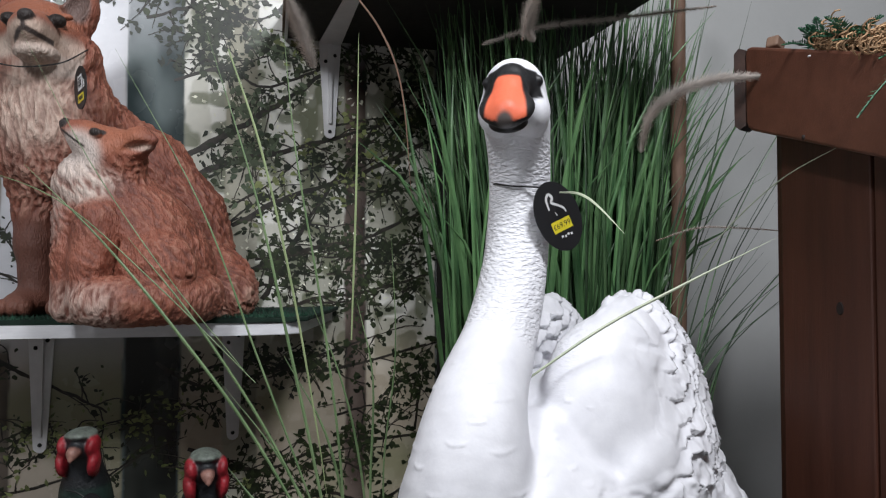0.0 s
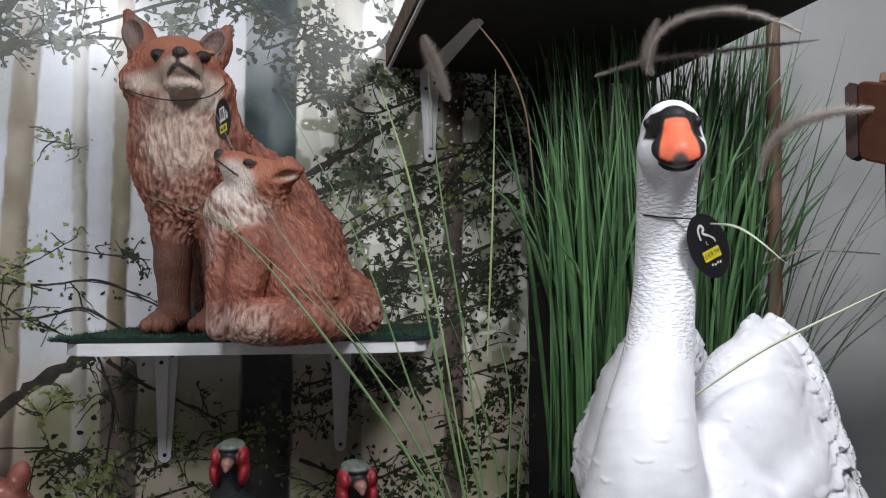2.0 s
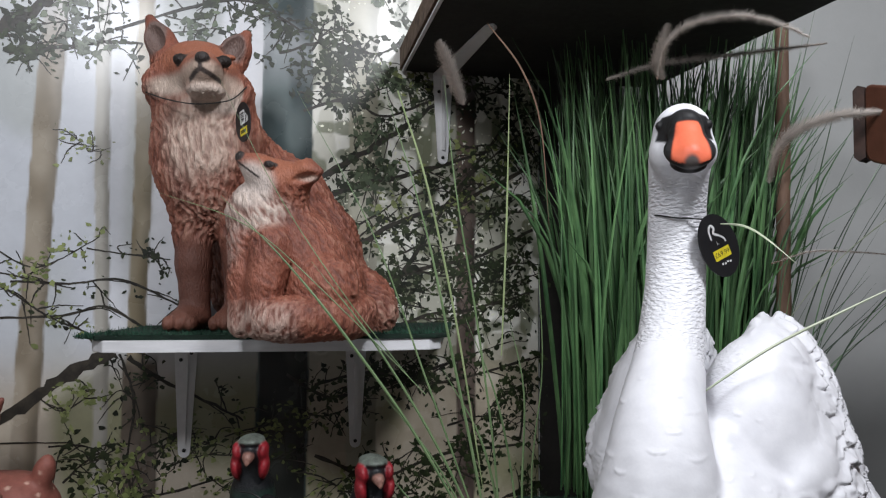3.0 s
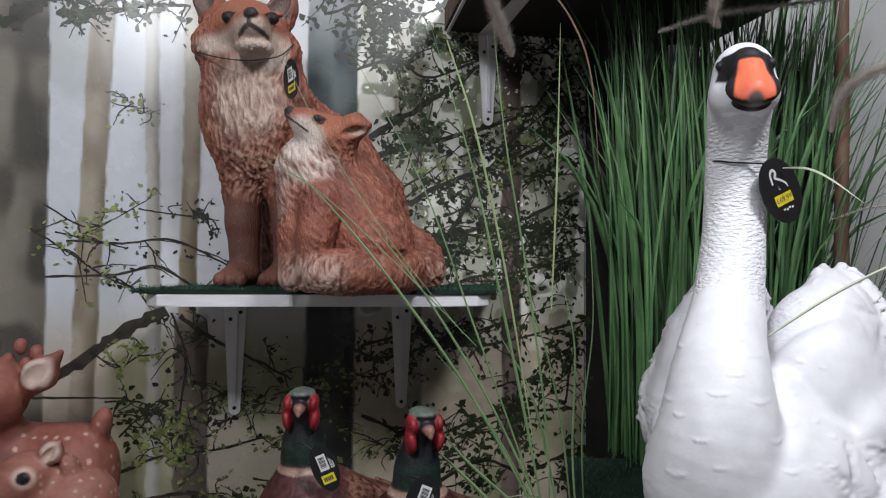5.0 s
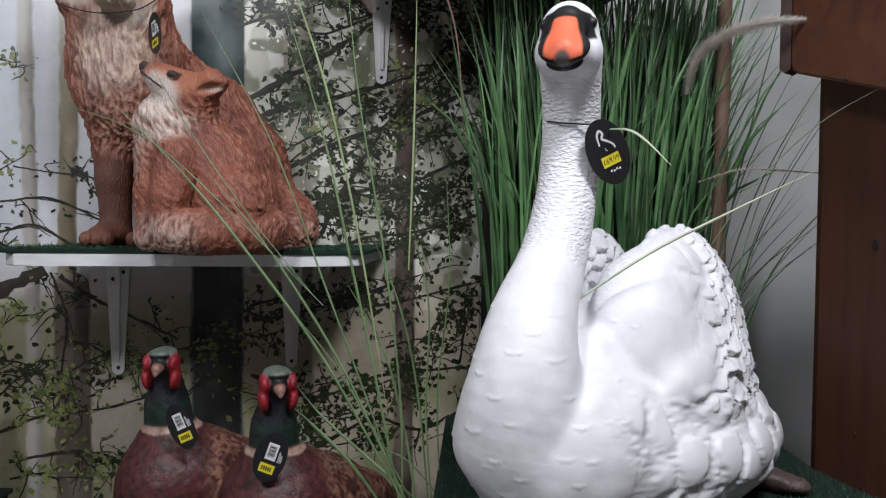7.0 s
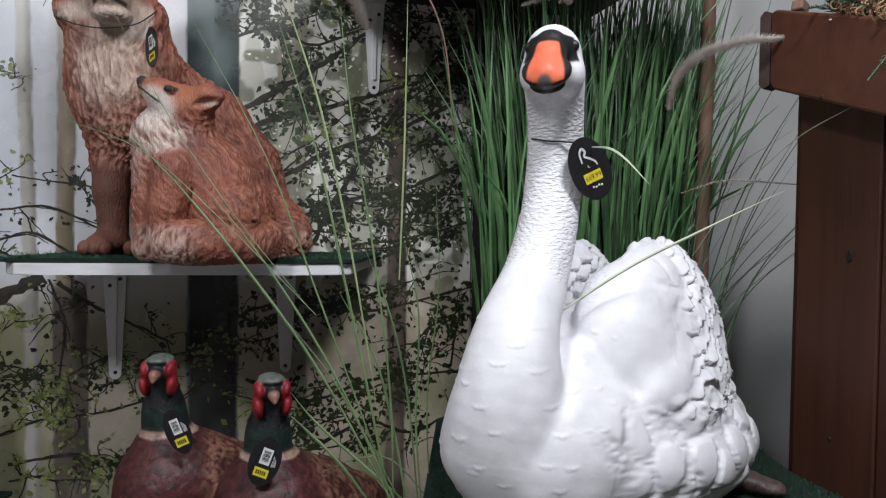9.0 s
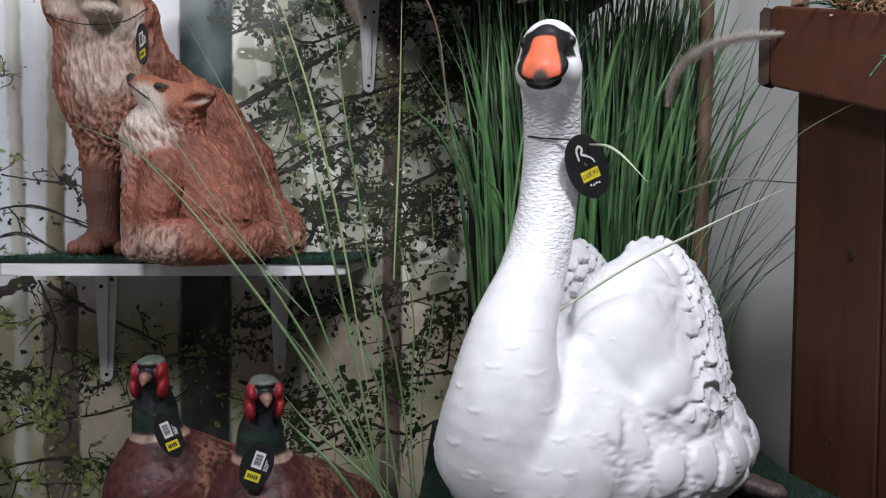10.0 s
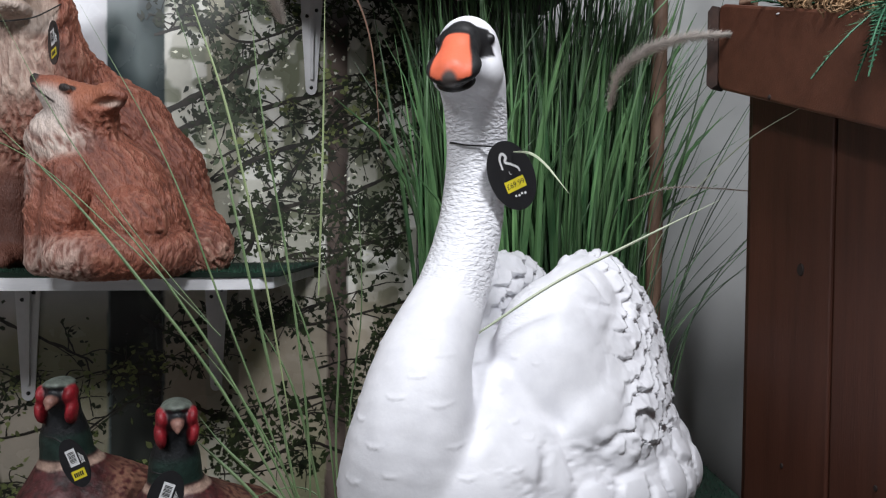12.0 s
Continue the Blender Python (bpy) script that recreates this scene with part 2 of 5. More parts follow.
class Solid:
    def __init__(self, lo, hi, h):
        self.lo, self.h = np.array(lo, float), h
        self.n = tuple(int(math.ceil((b - a) / h)) + 1 for a, b in zip(lo, hi))
        self.f = np.full(self.n, 0.08, np.float32)

    def window(self, lo, hi):
        a = np.clip(((np.array(lo) - self.lo) / self.h).astype(int), 0, np.array(self.n) - 1)
        b = np.clip(((np.array(hi) - self.lo) / self.h).astype(int) + 2, 1, self.n)
        s = tuple(slice(i, j) for i, j in zip(a, b))
        ax = [(self.lo[k] + self.h * np.arange(a[k], b[k])).astype(np.float32) for k in range(3)]
        return s, np.meshgrid(*ax, indexing="ij")

    def blend(self, s, d, k, cut=False):
        g = self.f[s]
        if cut:
            d = -d
            hh = np.clip(0.5 + 0.5 * (d - g) / k, 0, 1)
            self.f[s] = g + (d - g) * hh + k * hh * (1 - hh)
        else:
            hh = np.clip(0.5 + 0.5 * (g - d) / k, 0, 1)
            self.f[s] = g + (d - g) * hh - k * hh * (1 - hh)

    def ell(self, c, r, turn=None, k=0.01, cut=False):
        """An ellipsoid; turn: degrees about x, y, z, or a matrix."""
        if turn is None:
            m = Matrix.Identity(3)
        elif isinstance(turn, Matrix):
            m = turn
        else:
            m = Euler([radians(a) for a in turn]).to_matrix()
        reach = np.array([math.sqrt(sum((m[i][j] * r[j]) ** 2 for j in range(3))) for i in range(3)]) + 2 * k + 2 * self.h
        s, (x, y, z) = self.window(np.array(c) - reach, np.array(c) + reach)
        if x.size == 0:
            return
        x, y, z = x - c[0], y - c[1], z - c[2]
        q = [m[0][j] * x + m[1][j] * y + m[2][j] * z for j in range(3)]
        k0 = np.sqrt(sum((q[j] / r[j]) ** 2 for j in range(3)))
        k1 = np.sqrt(sum((q[j] / (r[j] * r[j])) ** 2 for j in range(3))) + 1e-6
        self.blend(s, k0 * (k0 - 1) / k1, k, cut)

    def tube(self, points, radii, k=0.01, cut=False):
        for (a, ra), (b, rb) in zip(list(zip(points, radii))[:-1], list(zip(points, radii))[1:]):
            a, b = np.array(a, float), np.array(b, float)
            reach = max(ra, rb) + 2 * k + 2 * self.h
            s, (x, y, z) = self.window(np.minimum(a, b) - reach, np.maximum(a, b) + reach)
            if x.size == 0:
                continue
            v = b - a
            t = np.clip(((x - a[0]) * v[0] + (y - a[1]) * v[1] + (z - a[2]) * v[2]) / (v @ v), 0, 1)
            d = np.sqrt((x - a[0] - t * v[0]) ** 2 + (y - a[1] - t * v[1]) ** 2 + (z - a[2] - t * v[2]) ** 2) - (ra + (rb - ra) * t)
            self.blend(s, d, k, cut)

    def snap(self, c, n_):
        """Moves a place along n_ onto the surface so far."""
        c = np.array(c, float)
        for _ in range(8):
            i = np.clip(np.round((c - self.lo) / self.h).astype(int), 0, np.array(self.n) - 1)
            c = c - np.array(n_) * float(self.f[tuple(i)]) * 0.8
        return c

    def surface_net(self):
        f, n = self.f, np.array(self.n)
        inside = f < 0
        count = np.zeros(tuple(n - 1), np.int8)
        offs = [(i, j, k) for i in (0, 1) for j in (0, 1) for k in (0, 1)]
        for o in offs:
            count += inside[o[0]:n[0] - 1 + o[0], o[1]:n[1] - 1 + o[1], o[2]:n[2] - 1 + o[2]]
        active = (count > 0) & (count < 8)
        idx = np.argwhere(active)
        ids = np.full(active.shape, -1, np.int32)
        ids[active] = np.arange(len(idx))
        val = {o: f[idx[:, 0] + o[0], idx[:, 1] + o[1], idx[:, 2] + o[2]] for o in offs}
        total, hits = np.zeros((len(idx), 3)), np.zeros(len(idx))
        for a in offs:
            for ax in range(3):
                if a[ax]:
                    continue
                b = tuple(1 if i == ax else a[i] for i in range(3))
                va, vb = val[a], val[b]
                cross = (va < 0) != (vb < 0)
                t = np.where(cross, va / np.where(cross, va - vb, 1), 0)
                p = np.tile(np.array(a, float), (len(idx), 1))
                p[:, ax] += t
                total[cross] += p[cross]
                hits[cross] += 1
        verts = self.lo + self.h * (idx + total / hits[:, None])
        quads = []
        for ax in range(3):
            u, v = (ax + 1) % 3, (ax + 2) % 3
            first = [slice(0, n[i] - 1) for i in range(3)]
            second = list(first)
            second[ax] = slice(1, n[ax])
            ia, ib = inside[tuple(first)], inside[tuple(second)]
            e = np.argwhere(ia != ib)
            e = e[(e[:, u] > 0) & (e[:, v] > 0)]
            flip = inside[e[:, 0], e[:, 1], e[:, 2]]
            du, dv = np.eye(3, dtype=int)[u], np.eye(3, dtype=int)[v]
            cells = [e - du - dv, e - dv, e, e - du]
            q = np.stack([ids[c[:, 0], c[:, 1], c[:, 2]] for c in cells], 1)
            q[~flip] = q[~flip][:, ::-1]
            quads.append(q)
        quads = np.concatenate(quads)
        return verts, quads[(quads >= 0).all(1)]


def normals_of(v, q):
    n = np.cross(v[q[:, 2]] - v[q[:, 0]], v[q[:, 3]] - v[q[:, 1]])
    out = np.zeros_like(v)
    for i in range(4):
        np.add.at(out, q[:, i], n)
    return out / (np.linalg.norm(out, axis=1, keepdims=True) + 1e-12)


def sculpture(name, pieces, material, label, category, group=""):
    """Turns solids into one painted mesh; each comes with its paint, relief and fine-grain functions."""
    vs, qs, cols, grain, o = [], [], [], [], 0
    for solid, paint, relief, fine, *moved in pieces:
        v, q = solid.surface_net()
        nor = normals_of(v, q)
        cols.append(np.clip(paint(v, nor), 0, 1))
        grain.append(fine(v) if fine else np.full(len(v), 0.5))
        v = v + nor * relief(v, nor)[:, None]
        vs.append(moved[0](v) if moved else v)
        qs.append(q + o)
        o += len(v)
    v, q, col, grain = np.concatenate(vs), np.concatenate(qs), np.concatenate(cols), np.concatenate(grain)
    base = np.array([v[:, 0].mean(), v[:, 1].mean(), v[:, 2].min()])
    v = v - base
    me = bpy.data.meshes.new(name)
    me.vertices.add(len(v))
    me.vertices.foreach_set("co", v.astype(np.float32).ravel())
    me.loops.add(q.size)
    me.loops.foreach_set("vertex_index", q.astype(np.int32).ravel())
    me.polygons.add(len(q))
    me.polygons.foreach_set("loop_start", np.arange(0, q.size, 4, dtype=np.int32))
    me.update(calc_edges=True)
    me.validate()
    at = me.color_attributes.new("paint", "FLOAT_COLOR", "POINT")
    at.data.foreach_set("color", np.concatenate([col, np.ones((len(col), 1))], 1).astype(np.float32).ravel())
    me.attributes.new("grain", "FLOAT", "POINT").data.foreach_set("value", grain.astype(np.float32))
    me.materials.append(material)
    me.shade_smooth()
    ob = new(name, me)
    ob.location = base
    return tagged(ob, label, category, group)


def soft(x, a, b):
    t = np.clip((x - a) / (b - a), 0, 1)
    return t * t * (3 - 2 * t)


def lay(col, shade, w):
    """Paints a shade over the colours where w is 1."""
    return col + (np.array(shade) - col) * w[:, None]


def near(p, c, r, edge=0.3):
    d = np.sqrt((((p - np.array(c)) / np.array(r)) ** 2).sum(1))
    return 1 - soft(d, 1 - edge, 1 + edge)


# ---- statues ----
CREAM, DARK = (0.62, 0.50, 0.42), (0.03, 0.022, 0.02)


def build_swan():
    turn = radians(33)
    back = np.array([math.sin(turn), math.cos(turn), 0])
    side = np.array([math.cos(turn), -math.sin(turn), 0])
    start = np.array([0.016, 0.632, 0.0])
    look_turn = radians(11.3)
    head_o = np.array([0.078, 0.770, 1.4385])
    h_side = np.array([math.cos(look_turn), -math.sin(look_turn), 0])
    h_fore = np.array([-math.sin(look_turn), -math.cos(look_turn), 0])

    def at(u, v, z):
        return tuple(start + u * side + v * back + np.array([0, 0, z]))

    def hd(a, b, c):
        return tuple(head_o + a * h_side + 1.17 * b * h_fore + np.array([0, 0, c]))

    frame_m = Matrix((side, back, (0, 0, 1))).transposed()
    head_m = Matrix((h_side, -h_fore, (0, 0, 1))).transposed()

    def rot(rx=0, ry=0, rz=0):
        return frame_m @ Euler([radians(a) for a in (rx, ry, rz)]).to_matrix()

    def hrot(rx=0, ry=0, rz=0):
        return head_m @ Euler([radians(a) for a in (rx, ry, rz)]).to_matrix()

    s = Solid((-0.16, 0.58, 0.84), (0.50, 1.24, 1.50), 0.0020)
    # body: deep breast, tapering up into the neck
    s.ell(at(-0.008, 0.30, 0.962), (0.142, 0.240, 0.110), rot(), 0.02)
    s.ell(at(-0.012, 0.130, 0.975), (0.109, 0.124, 0.108), rot(), 0.028)
    s.ell(at(0.008, 0.325, 0.950), (0.165, 0.230, 0.098), rot(), 0.03)
    s.ell(at(0, 0.52, 1.02), (0.075, 0.11, 0.05), rot(18), 0.05)
    # neck: leaning back from the breast, upright under the head
    neck = spline([(0.018, 0.700, 0.990), (0.026, 0.692, 1.055), (0.037, 0.720, 1.12), (0.0625, 0.778, 1.18), (0.080, 0.816, 1.24), (0.0885, 0.834, 1.30), (0.0905, 0.835, 1.355), (0.086, 0.812, 1.40), hd(0, -0.010, -0.010)], 5)
    radii = np.interp(np.linspace(0, 1, len(neck)), np.linspace(0, 1, 9), [0.066, 0.0535, 0.0425, 0.0345, 0.0318, 0.0302, 0.0292, 0.0295, 0.031])
    s.tube(neck, radii, 0.014)
    # head, cheeks, bill
    s.ell(hd(0, 0.000, 0.006), (0.034, 0.042, 0.036), hrot(), 0.010)
    for e in (-1, 1):
        s.ell(hd(e * 0.0190, 0.006, -0.018), (0.0200, 0.026, 0.024), hrot(), 0.008)
        s.ell(hd(e * 0.0275, 0.018, 0.012), (0.005, 0.006, 0.006), hrot(), 0.002)
    s.tube([hd(0, 0.026, 0.008), hd(0, 0.048, -0.010), hd(0, 0.074, -0.034)], [0.021, 0.0185, 0.0150], 0.006)
    s.ell(hd(0, 0.066, -0.028), (0.0275, 0.030, 0.0130), hrot(42), 0.005)
    s.ell(hd(0, 0.056, -0.040), (0.0200, 0.022, 0.007), hrot(34), 0.003)
    s.ell(hd(0, 0.036, 0.013), (0.015, 0.012, 0.011), hrot(), 0.004)
    # wings: rounded shells raised over the back
    near_w = (Vector(at(0.060, 0.340, 1.083)), (0.058, 0.168, 0.138), rot(-7, -12, 4))
    far_w = (Vector(at(-0.116, 0.350, 1.082)), (0.052, 0.160, 0.134), rot(0, 10, -4))
    s.ell(tuple(near_w[0]), near_w[1], near_w[2], 0.006)
    s.ell(at(0.090, 0.285, 1.035), (0.046, 0.120, 0.060), rot(0, 8, 0), 0.02)
    s.ell(tuple(far_w[0]), far_w[1], far_w[2], 0.006)
    s.ell(at(-0.130, 0.30, 1.015), (0.048, 0.130, 0.080), rot(6, -6, 0), 0.03)
    # saddle between the wings, and the smooth roll in front of the near one
    s.ell(at(-0.030, 0.265, 1.045), (0.072, 0.135, 0.080), rot(-8), 0.03)
    s.ell(at(-0.030, 0.43, 1.22), (0.024, 0.170, 0.115), rot(-4), 0.010, cut=True)
    s.tube([at(0.010, 0.150, 1.075), at(0.042, 0.152, 1.020), at(0.078, 0.165, 0.960)], [0.030, 0.036, 0.042], 0.02)
    s.ell(at(0.044, 0.272, 1.072), (0.070, 0.124, 0.126), rot(-4, -10, -6), 0.012)

    def paint(p, nor):
        d = p - head_o
        a, b, c = d @ h_side, d @ h_fore / 1.17, d[:, 2]
        col = np.tile(np.array((0.80, 0.80, 0.835)), (len(p), 1))
        head = soft(c, -0.075, -0.07)
        black = (0.011, 0.011, 0.012)
        mask = soft(b, 0.017, 0.020) * (1 - soft(c, 0.021 - 0.10 * (0.034 - np.abs(a)) * 0, 0.023)) * soft(c, -0.006 - 0.3 * (0.04 - np.abs(a)), -0.003 - 0.3 * (0.04 - np.abs(a)))
        bill = soft(b, 0.031, 0.034) * (1 - soft(np.abs(a), 0.031, 0.033))
        col = lay(col, black, head * np.clip(mask + bill, 0, 1))
        t = (b - 0.036) / 0.055
        half = 0.0075 + 0.0168 * np.clip(t, 0, 1)
        top = (1 - soft(np.abs(a), half - 0.002, half + 0.001)) * soft(t, 0.20, 0.26) * soft(nor @ (np.array([0, 0, 0.6]) + 0.5 * h_fore), 0.12, 0.25) * (1 - soft(c, 0.006, 0.010)) * soft(c - (0.008 - (b - 0.026) * 0.87), -0.006, -0.002)
        col = lay(col, (0.76, 0.155, 0.075), head * top)
        q = np.stack([a, b, c], 1)
        col = lay(col, (0.09, 0.075, 0.07), head * near(q, (0, 0.090, -0.048), (0.009, 0.012, 0.012), 0.25))
        for e in (-1, 1):
            col = lay(col, (0.20, 0.02, 0.01), head * near(q, (e * 0.0065, 0.053, -0.010), (0.0020, 0.011, 0.010), 0.3))
        return col

    def scales(along, across, length, width, seed, tip_only=0.0, share=1.0):
        """Lapped feathers, 0 to 1 high: each row's rounded tips lie over the next row."""
        out = np.zeros(len(along))
        for step in (1, 0):
            row = np.floor(along / length) - step
            sh = across / width + 0.5 * np.mod(row, 2) + 0.25 * (value_noise(np.stack([row, row * 0 + 0.5, row * 0], 1), seed) - 0.5)
            cell = np.floor(sh)
            a = sh - cell - 0.5
            luck = value_noise(np.stack([row, cell, row * 0 + seed], 1), seed + 1)
            tip = 1.30 + 0.30 * (luck - 0.5) - 1.5 * a * a
            b = along / length - row
            f = np.clip(b / tip, 0, 1)
            h = np.where(b < tip, soft(f, tip_only, 1.0) if tip_only else f, 0) * (luck < share)
            comb = 1 - 0.10 * value_noise(np.stack([a * 22, row, cell], 1), seed + 2)
            out = np.maximum(out, h * comb)
        return out

    def relief(p, nor):
        d = p - start
        u, v, z = d @ side, d @ back, p[:, 2]
        nu, nv = nor @ side, nor @ back
        neck_w = soft(z, 1.09, 1.20) * (1 - soft(z, 1.37, 1.40)) * (1 - soft(np.hypot(u + 0.048, v - 0.20), 0.075, 0.09))
        body = value_noise(p * 75, 5) - 0.5
        # wing: soft lumps in front, ragged lapped feathers to the rear
        wing = soft(np.abs(u + 0.02), 0.03, 0.05) * soft(z, 0.995, 1.015) * soft(v, 0.19, 0.24) * soft(np.abs(nu) + 0.3 * nv, 0.1, 0.3)
        rear = soft(v - 0.55 * (z - 1.1) + 0.05 * (value_noise(p * 30, 75) - 0.5), 0.235, 0.285)
        jit = 0.034 * (value_noise(p * 26, 76) - 0.5) + 0.007 * (value_noise(p * 130, 78) - 0.5)
        w1 = scales(0.42 * v - 0.91 * z + 1.6 + jit, 0.91 * v + 0.42 * z + 0.9 * jit, 0.021, 0.033, 70)
        f1, f2 = cells(np.stack([u, v, z], 1) / np.array((0.050, 0.046, 0.040)), 12)
        lumps = (1 - np.clip(f1 / 0.75, 0, 1) ** 2) * soft(f2 - f1, 0.0, 0.35)
        tufts = (1 - soft(f2 - f1, 0.06, 0.32)) * (value_noise(np.stack([u * 110, v * 330, z * 110], 1), 15) - 0.5)
        # flank: large soft pillows, combed along their seams
        ang = np.arctan2(v - 0.30, np.abs(u))
        flank = (1 - soft(z + 0.03 * (value_noise(p * 20, 79) - 0.5), 1.028, 1.048)) * soft(ang + 0.4 * (value_noise(p * 24, 77) - 0.5), -1.40, -0.95)
        g1, g2 = cells(np.stack([u, v, z * 0.86], 1) / 0.047, 31)
        pillow = (1 - np.clip(g1 / 0.8, 0, 1) ** 2) * soft(g2 - g1, 0.0, 0.30)
        comb = (1 - soft(g2 - g1, 0.10, 0.40)) * (value_noise(np.stack([u * 90, v * 90, z * 330], 1), 14) - 0.5)
        # breast: scattered shallow tips
        turn_a = np.arctan2(u + 0.02, 0.24 - v)
        breast = (1 - soft(ang, -1.25, -1.0)) * (1 - soft(z, 1.14, 1.18))
        gx, gz = turn_a * 0.15 / 0.034, z / 0.024
        row = np.floor(gz)
        gx = gx + 0.5 * np.mod(row, 2)
        col_i = np.floor(gx)
        key = np.stack([col_i, row, row * 0 + 0.5], 1)
        luck = value_noise(key, 90)
        dx = (gx - col_i - 0.5 - 0.9 * (value_noise(key, 91) - 0.5)) * 0.034
        dz = (gz - row - 0.5 - 0.9 * (value_noise(key, 92) - 0.5)) * 0.024
        size = 0.0045 + 0.0050 * value_noise(key, 93)
        rr = np.hypot(dx, dz * 1.25) / size
        w3 = (1 - soft(rr, 0.90, 1.02)) * np.clip(-dz / size * 1.25 + 0.05, 0, 1) * (luck < 0.72)
        nick = 1 - 0.5 * value_noise(np.stack([turn_a * 130, z * 0, z * 0], 1), 97)
        out = (body * 0.0006 + 0.0022 * (value_noise(p * 38, 6) - 0.5) * (1 - soft(z, 1.15, 1.2))) * soft(1.36 - z, 0, 0.02)
        out = out + wing * (w1 * (0.0004 + 0.0125 * rear) + (0.0026 * lumps + 0.0016 * tufts * (1 - soft(z, 1.10, 1.16))) * (1 - rear))
        out = out + flank * (pillow * 0.0062 + comb * 0.0024) * soft(nor[:, 2], -0.7, -0.3) + breast * w3 * nick * 0.0014
        return out + neck_w * 0.0006 * (value_noise(np.stack([u * 75, v * 75, z * 175], 1), 3) - 0.5)

    def fine(p):
        d = p - start
        v, z = d @ back, p[:, 2]
        return np.clip(soft(z, 1.09, 1.23) * (1 - soft(z, 1.385, 1.41)) * (1 - soft(np.hypot(d @ side + 0.046, v - 0.19), 0.075, 0.09)), 0, 1)

    return sculpture("swan_statue", [(s, paint, relief, fine)], SWAN_PAINT, "white painted resin swan with orange and black bill", "statue")


def build_foxes():
    s = Solid((-0.79, 0.93, 1.16), (-0.26, 1.36, 1.73), 0.0021)
    # vixen: trunk, forelegs, neck
    s.ell((-0.617, 1.105, 1.485), (0.095, 0.080, 0.105), (0, 0, 0), 0.02)
    s.ell((-0.620, 1.105, 1.425), (0.060, 0.064, 0.085), (0, 4, 0), 0.035)
    s.ell((-0.590, 1.22, 1.33), (0.060, 0.08, 0.15), (20, 0, 0), 0.04)
    s.ell((-0.580, 1.25, 1.25), (0.075, 0.07, 0.075), None, 0.03)
    s.ell((-0.625, 1.090, 1.555), (0.074, 0.066, 0.05), None, 0.03)
    s.tube([(-0.640, 1.10, 1.38), (-0.634, 1.095, 1.29), (-0.628, 1.09, 1.21)], [0.036, 0.027, 0.024], 0.014)
    s.tube([(-0.575, 1.11, 1.38), (-0.558, 1.105, 1.29), (-0.558, 1.10, 1.21)], [0.036, 0.026, 0.023], 0.014)
    for x, y in ((-0.634, 1.075), (-0.563, 1.085)):
        s.ell((x, y, 1.199), (0.030, 0.042, 0.021), None, 0.015)
        for d in (-0.018, 0, 0.018):
            s.ell((x + d, y - 0.034, 1.194), (0.010, 0.014, 0.013), None, 0.004)
    # vixen's head, lifted towards the viewer
    s.ell((-0.627, 1.080, 1.618), (0.064, 0.055, 0.045), None, 0.02)
    s.ell((-0.682, 1.080, 1.588), (0.036, 0.042, 0.034), (0, 25, 0), 0.02)
    s.ell((-0.572, 1.083, 1.578), (0.036, 0.042, 0.034), (0, -25, 0), 0.02)
    s.tube([(-0.612, 1.05, 1.598), (-0.590, 1.000, 1.590), (-0.579, 0.978, 1.588)], [0.042, 0.028, 0.020], 0.012)
    s.ell((-0.577, 0.962, 1.600), (0.011, 0.009, 0.009), None, 0.003)
    s.ell((-0.586, 1.005, 1.560), (0.030, 0.032, 0.014), None, 0.010)
    for x, y, z in ((-0.631, 1.019, 1.613), (-0.561, 1.017, 1.609)):
        s.ell((x, y - 0.005, z), (0.0120, 0.012, 0.0095), None, 0.0015)
        s.ell((x, y + 0.014, z + 0.012), (0.013, 0.009, 0.005), None, 0.010)
    for a, b in (((-0.684, 1.095, 1.640), (-0.720, 1.10, 1.710)), ((-0.584, 1.098, 1.630), (-0.553, 1.10, 1.682))):
        mid = tuple((p + q) / 2 for p, q in zip(a, b))
        s.tube([a, mid, b], [0.030, 0.024, 0.009], 0.008)
        s.ell((mid[0], mid[1] - 0.025, mid[2] - 0.002), (0.016, 0.018, 0.030), (0, -27 if a[0] < -0.62 else 31, 0), 0.003, cut=True)
    # her back slopes down behind the cub to the haunch and the brush
    s.tube([(-0.560, 1.165, 1.475), (-0.500, 1.185, 1.410), (-0.445, 1.200, 1.335), (-0.405, 1.190, 1.275)], [0.052, 0.066, 0.066, 0.050], 0.03)
    s.ell((-0.420, 1.160, 1.240), (0.070, 0.080, 0.066), (0, 25, 0), 0.02)
    s.tube(spline([(-0.400, 1.130, 1.262), (-0.362, 1.105, 1.245), (-0.336, 1.085, 1.212), (-0.352, 1.050, 1.200)], 3), [0.032, 0.037, 0.041, 0.043, 0.045, 0.046, 0.044, 0.040, 0.034, 0.026], 0.010)
    vixen = s
    hub, step_back = np.array((-0.11, -0.08, 1.205)), 1.045

    def strands(p, lean, seed):
        """Fur: fine locks that follow the coat, bent a little."""
        bend = np.stack([value_noise(p * 30, 60 + i) - 0.5 for i in range(3)], 1) * 0.016
        x, y, z = (p + bend).T
        c, sn = np.cos(lean), np.sin(lean)
        dx, dz = x + 0.55, z - 1.35
        across, along = dx * c + dz * sn, -dx * sn + dz * c
        n1 = value_noise(np.stack([across * 235, y * 200, along * 72], 1), seed)
        n2 = value_noise(np.stack([across * 430, y * 360, along * 95 + 7], 1), seed + 1)
        return 0.62 * n1 + 0.38 * n2

    def flat_near(p, c, r, edge=0.25):
        d = np.sqrt(((p[:, 0] - c[0]) / r[0]) ** 2 + ((p[:, 2] - c[1]) / r[1]) ** 2)
        return (1 - soft(d, 1 - edge, 1 + edge)) * soft(1.06 - p[:, 1], 0, 0.004)

